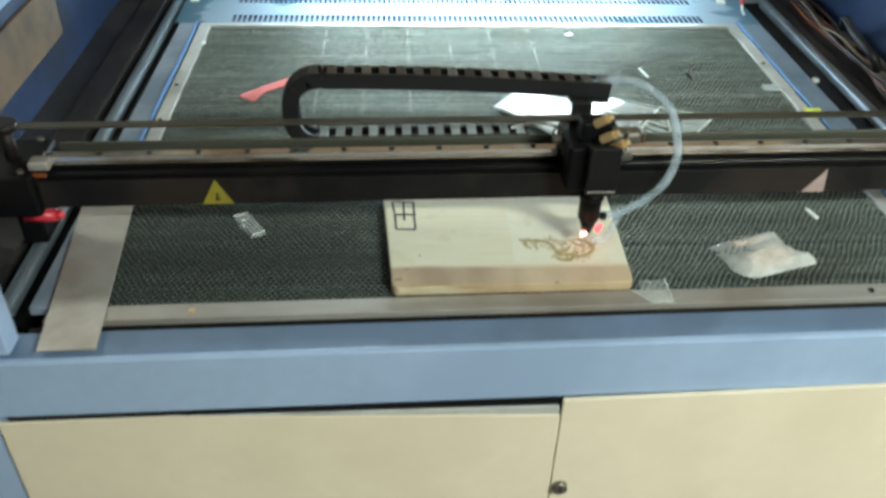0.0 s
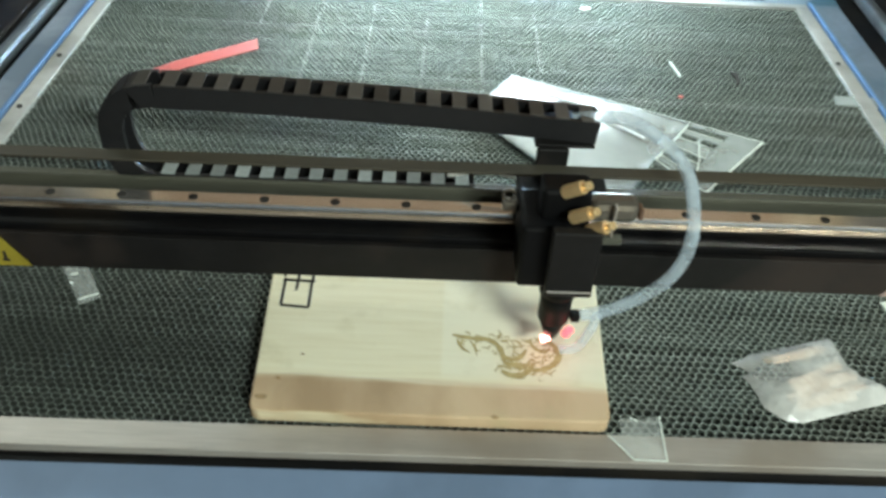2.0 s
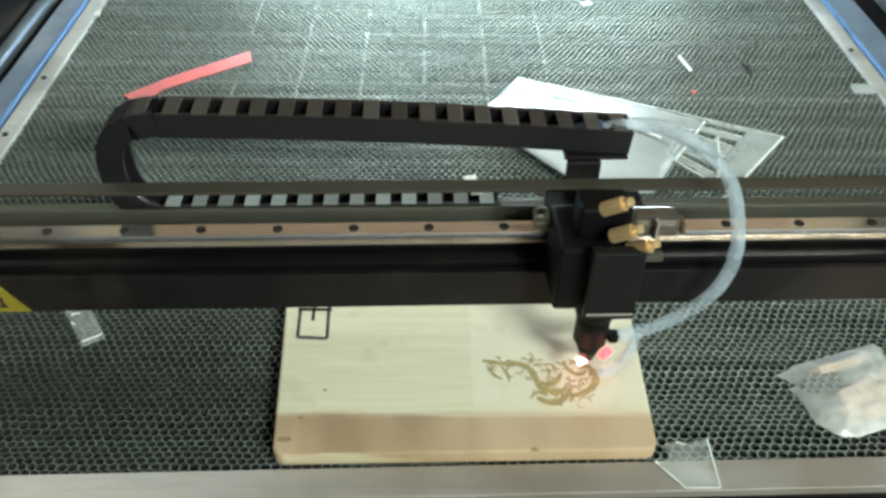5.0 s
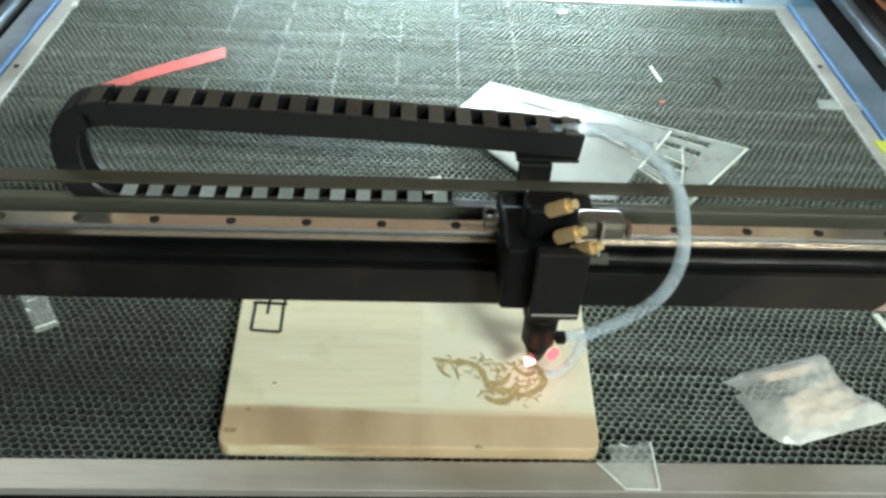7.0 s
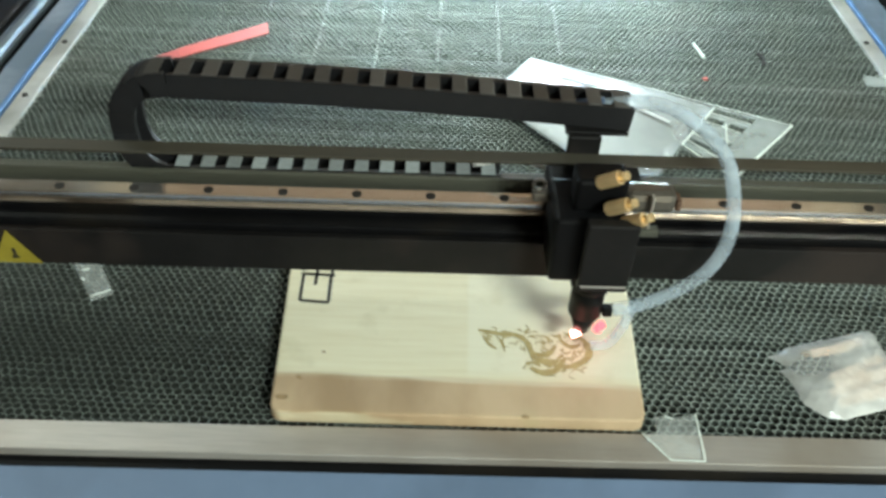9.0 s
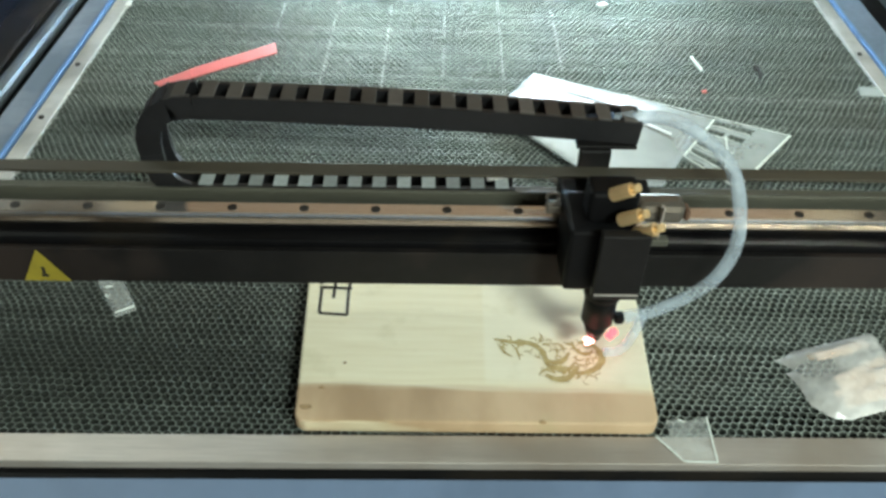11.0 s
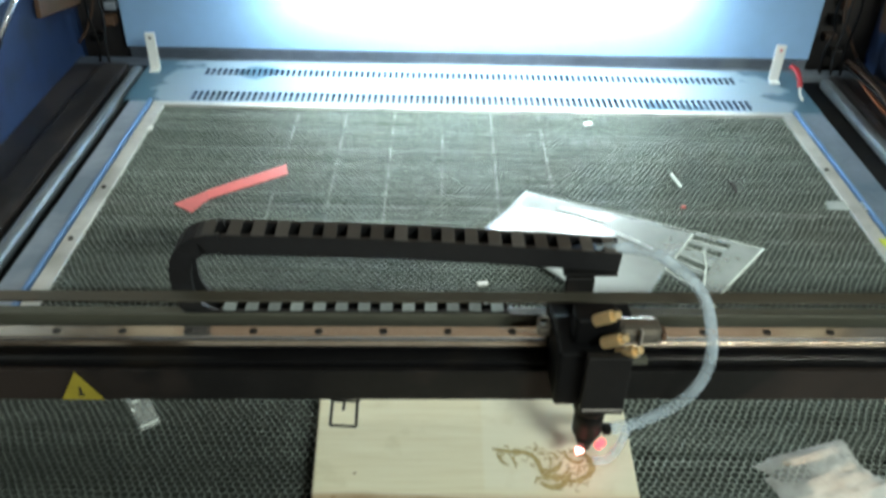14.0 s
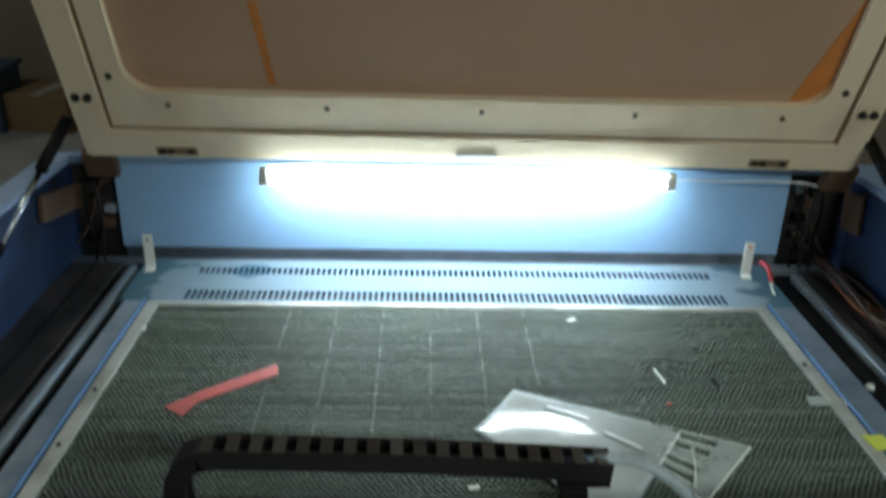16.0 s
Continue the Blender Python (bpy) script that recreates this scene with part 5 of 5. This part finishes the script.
# cables and small parts along the sides
for k, (x, z, mt) in enumerate(((0.885, 0.0, WIRE_ORANGE), (0.90, -0.005, WIRE_BROWN), (0.872, 0.02, WIRE_BROWN), (0.915, 0.004, WIRE_ORANGE), (0.895, 0.018, CHAIN), (0.925, 0.012, WIRE_BROWN), (0.88, 0.012, CHAIN))):
    rk = random.Random(k)
    pts = [(x + rk.uniform(-0.012, 0.012), -0.1 + 0.16 * i, z + rk.uniform(-0.006, 0.014)) for i in range(9)]
    bm = bmesh.new()
    tube(bm, smooth_path(pts, 5), 0.0045, 8)
    single("cable", bm, mt, "loose coloured cable along the side trough", "cable", group="side cables")
for k in range(9):
    rk = random.Random(200 + k)
    x0_, y0_ = rk.uniform(0.875, 0.925), rk.uniform(-0.08, 0.55)
    reach = rk.uniform(0.35, 0.60)
    pts = [(min(0.940, max(0.872, x0_ + rk.uniform(-0.024, 0.024))), y0_ + reach * i / 6, 0.006 + rk.uniform(0.0, 0.034)) for i in range(7)]
    bm = bmesh.new()
    tube(bm, smooth_path(pts, 5), rk.uniform(0.0026, 0.0048), 8)
    single("cable", bm, (WIRE_BROWN, CHAIN, WIRE_BROWN, WIRE_TAN)[k % 4], "tangled thin cable along the side trough", "cable", group="side cables")
bm = bmesh.new()
tube(bm, smooth_path([(0.90, 0.62, 0.0), (0.86, 0.60, 0.06), (0.845, 0.68, 0.085), (0.87, 0.78, 0.08), (0.91, 0.86, 0.02)], 8), 0.009, 10)
single("cable_loop", bm, CHAIN, "black looped cable in the side trough", "cable")
lead = empty("red_cable_end", "short red sleeved cable end beside the white bracket", "cable")
bm = bmesh.new()
tube(bm, smooth_path([(0.712, 1.088, 0.048), (0.718, 1.068, 0.047), (0.721, 1.048, 0.034), (0.722, 1.038, 0.020)], 6), 0.0058, 10)
part("sleeve", bm, WIRE_RED, lead, "red plastic sleeve")
bm = bmesh.new()
tube(bm, smooth_path([(0.722, 1.0375, 0.019), (0.723, 1.031, 0.008), (0.722, 1.019, 0.0055), (0.720, 1.005, 0.0052)], 6), 0.0028, 8)
part("bare_tip", bm, WHITE_PLASTIC, lead, "pale bare cable tip")
bm = bmesh.new()
cyl(bm, (-0.772, 0.012, 0.060), (-0.724, 0.014, 0.060), 0.010, seg=16)
cyl(bm, (-0.724, 0.014, 0.060), (-0.714, 0.0145, 0.060), 0.0065, seg=16)
part("red_connector", bm, RED_PLASTIC, machine, "red plastic connector beside the guide rail")
for s in (-1, 1):
    bm = bmesh.new()
    if s < 0:
        box(bm, -0.006, 0.006, -0.105, 0.105, -0.030, 0.030, bevel=0.002, m=pose(-0.921, 1.145, 0.153, -11, 0, 0))
    else:
        box(bm, -0.006, 0.006, -0.040, 0.040, -0.047, 0.047, bevel=0.002, m=pose(0.946, 1.165, 0.145, -9, 0, 0))
    single("fibre_pad", bm, RUST, "dark brown fibreboard pad tilted on the side panel", "fibre pad")
part("side_board", boxes((-0.9295, -0.920, 0.10, 0.70, 0.075, 0.19), bevel=0.002), SIDE_BOARD, machine, "brown fibreboard on the inner side wall")

# workshop beside the machine
bench = empty("workbench", "grey workbench beside the machine", "workbench", (-1.75, 2.33, -0.9))
part("bench_top", boxes((-0.62, 0.62, -0.80, 0.80, 0.70, 0.74), bevel=0.006), GREY_TOP, bench)
for bx in (-0.55, 0.55):
    for by in (-0.72, 0.72):
        part("leg", boxes((bx - 0.03, bx + 0.03, by - 0.03, by + 0.03, 0.0, 0.6995), bevel=0.004), TROUGH, bench)
crate = empty("blue_crate", "dark blue plastic crate on the workbench", "crate", (-2.06, 2.90, -0.1595), 6)
part("crate_body", boxes((-0.20, 0.20, -0.15, 0.15, 0.0, 0.24), bevel=0.012), CRATE, crate)
part("crate_rim", boxes((-0.215, 0.215, -0.165, 0.165, 0.2405, 0.262), bevel=0.006), CRATE, crate)
part("pale_strap", boxes((-0.01, 0.01, -0.1530, -0.1505, 0.01, 0.235)), WHITE_PLASTIC, crate)
carton = empty("carton", "brown cardboard carton on the workbench", "carton", (-1.70, 2.93, -0.1595), -8)
part("carton_body", boxes((-0.14, 0.14, -0.12, 0.12, 0.0, 0.16), bevel=0.003), BROWN_BOARD, carton)
part("carton_tape", boxes((-0.025, 0.025, -0.121, 0.121, 0.1605, 0.1615)), ALU_PALE, carton)
for k, (x, y) in enumerate(((0.822, 1.172), (0.845, 1.168), (0.866, 1.172), (-0.84, 1.160), (-0.865, 1.162))):
    rk = random.Random(40 + k)
    pts = [(x + rk.uniform(-0.006, 0.006), y + rk.uniform(-0.004, 0.004), -0.004 + 0.05 * i) for i in range(5)]
    bm = bmesh.new()
    tube(bm, smooth_path(pts, 5), 0.003, 8)
    single("corner_cable", bm, CHAIN if k % 2 else BLACK, "dark upright cable in the rear corner", "cable", group="corner cables")

bm = bmesh.new()
cyl(bm, (0.775, 0.657, -0.0215), (0.775, 0.657, -0.015), 0.0085, 0.0075, seg=20)
part("white_cap", bm, WHITE_PLASTIC, machine, "small round white cap")

rk = random.Random(77)
for s in (-1, 1):
    for k in range(5):
        x = s * rk.uniform(0.835, 0.905)
        z = 0.02 + 0.038 * k
        bm = bmesh.new()
        box(bm, x - 0.014, x + 0.014, 1.222, 1.2495, z, z + rk.uniform(0.012, 0.026), bevel=0.003)
        part("terminal_block", bm, (BLACK, TROUGH, RUST, WIRE_BROWN, FLANGE)[(k * 2 + (s > 0)) % 5], machine)
    pts = [(s * (0.83 + 0.09 * i / 5) + rk.uniform(-0.01, 0.01), 1.212, 0.19 - 0.035 * i + rk.uniform(-0.01, 0.01)) for i in range(6)]
    bm = bmesh.new()
    tube(bm, smooth_path(pts, 5), 0.0035, 8)
    single("corner_cable", bm, WIRE_BROWN, "brown cable crossing the rear corner", "cable", group="corner cables")
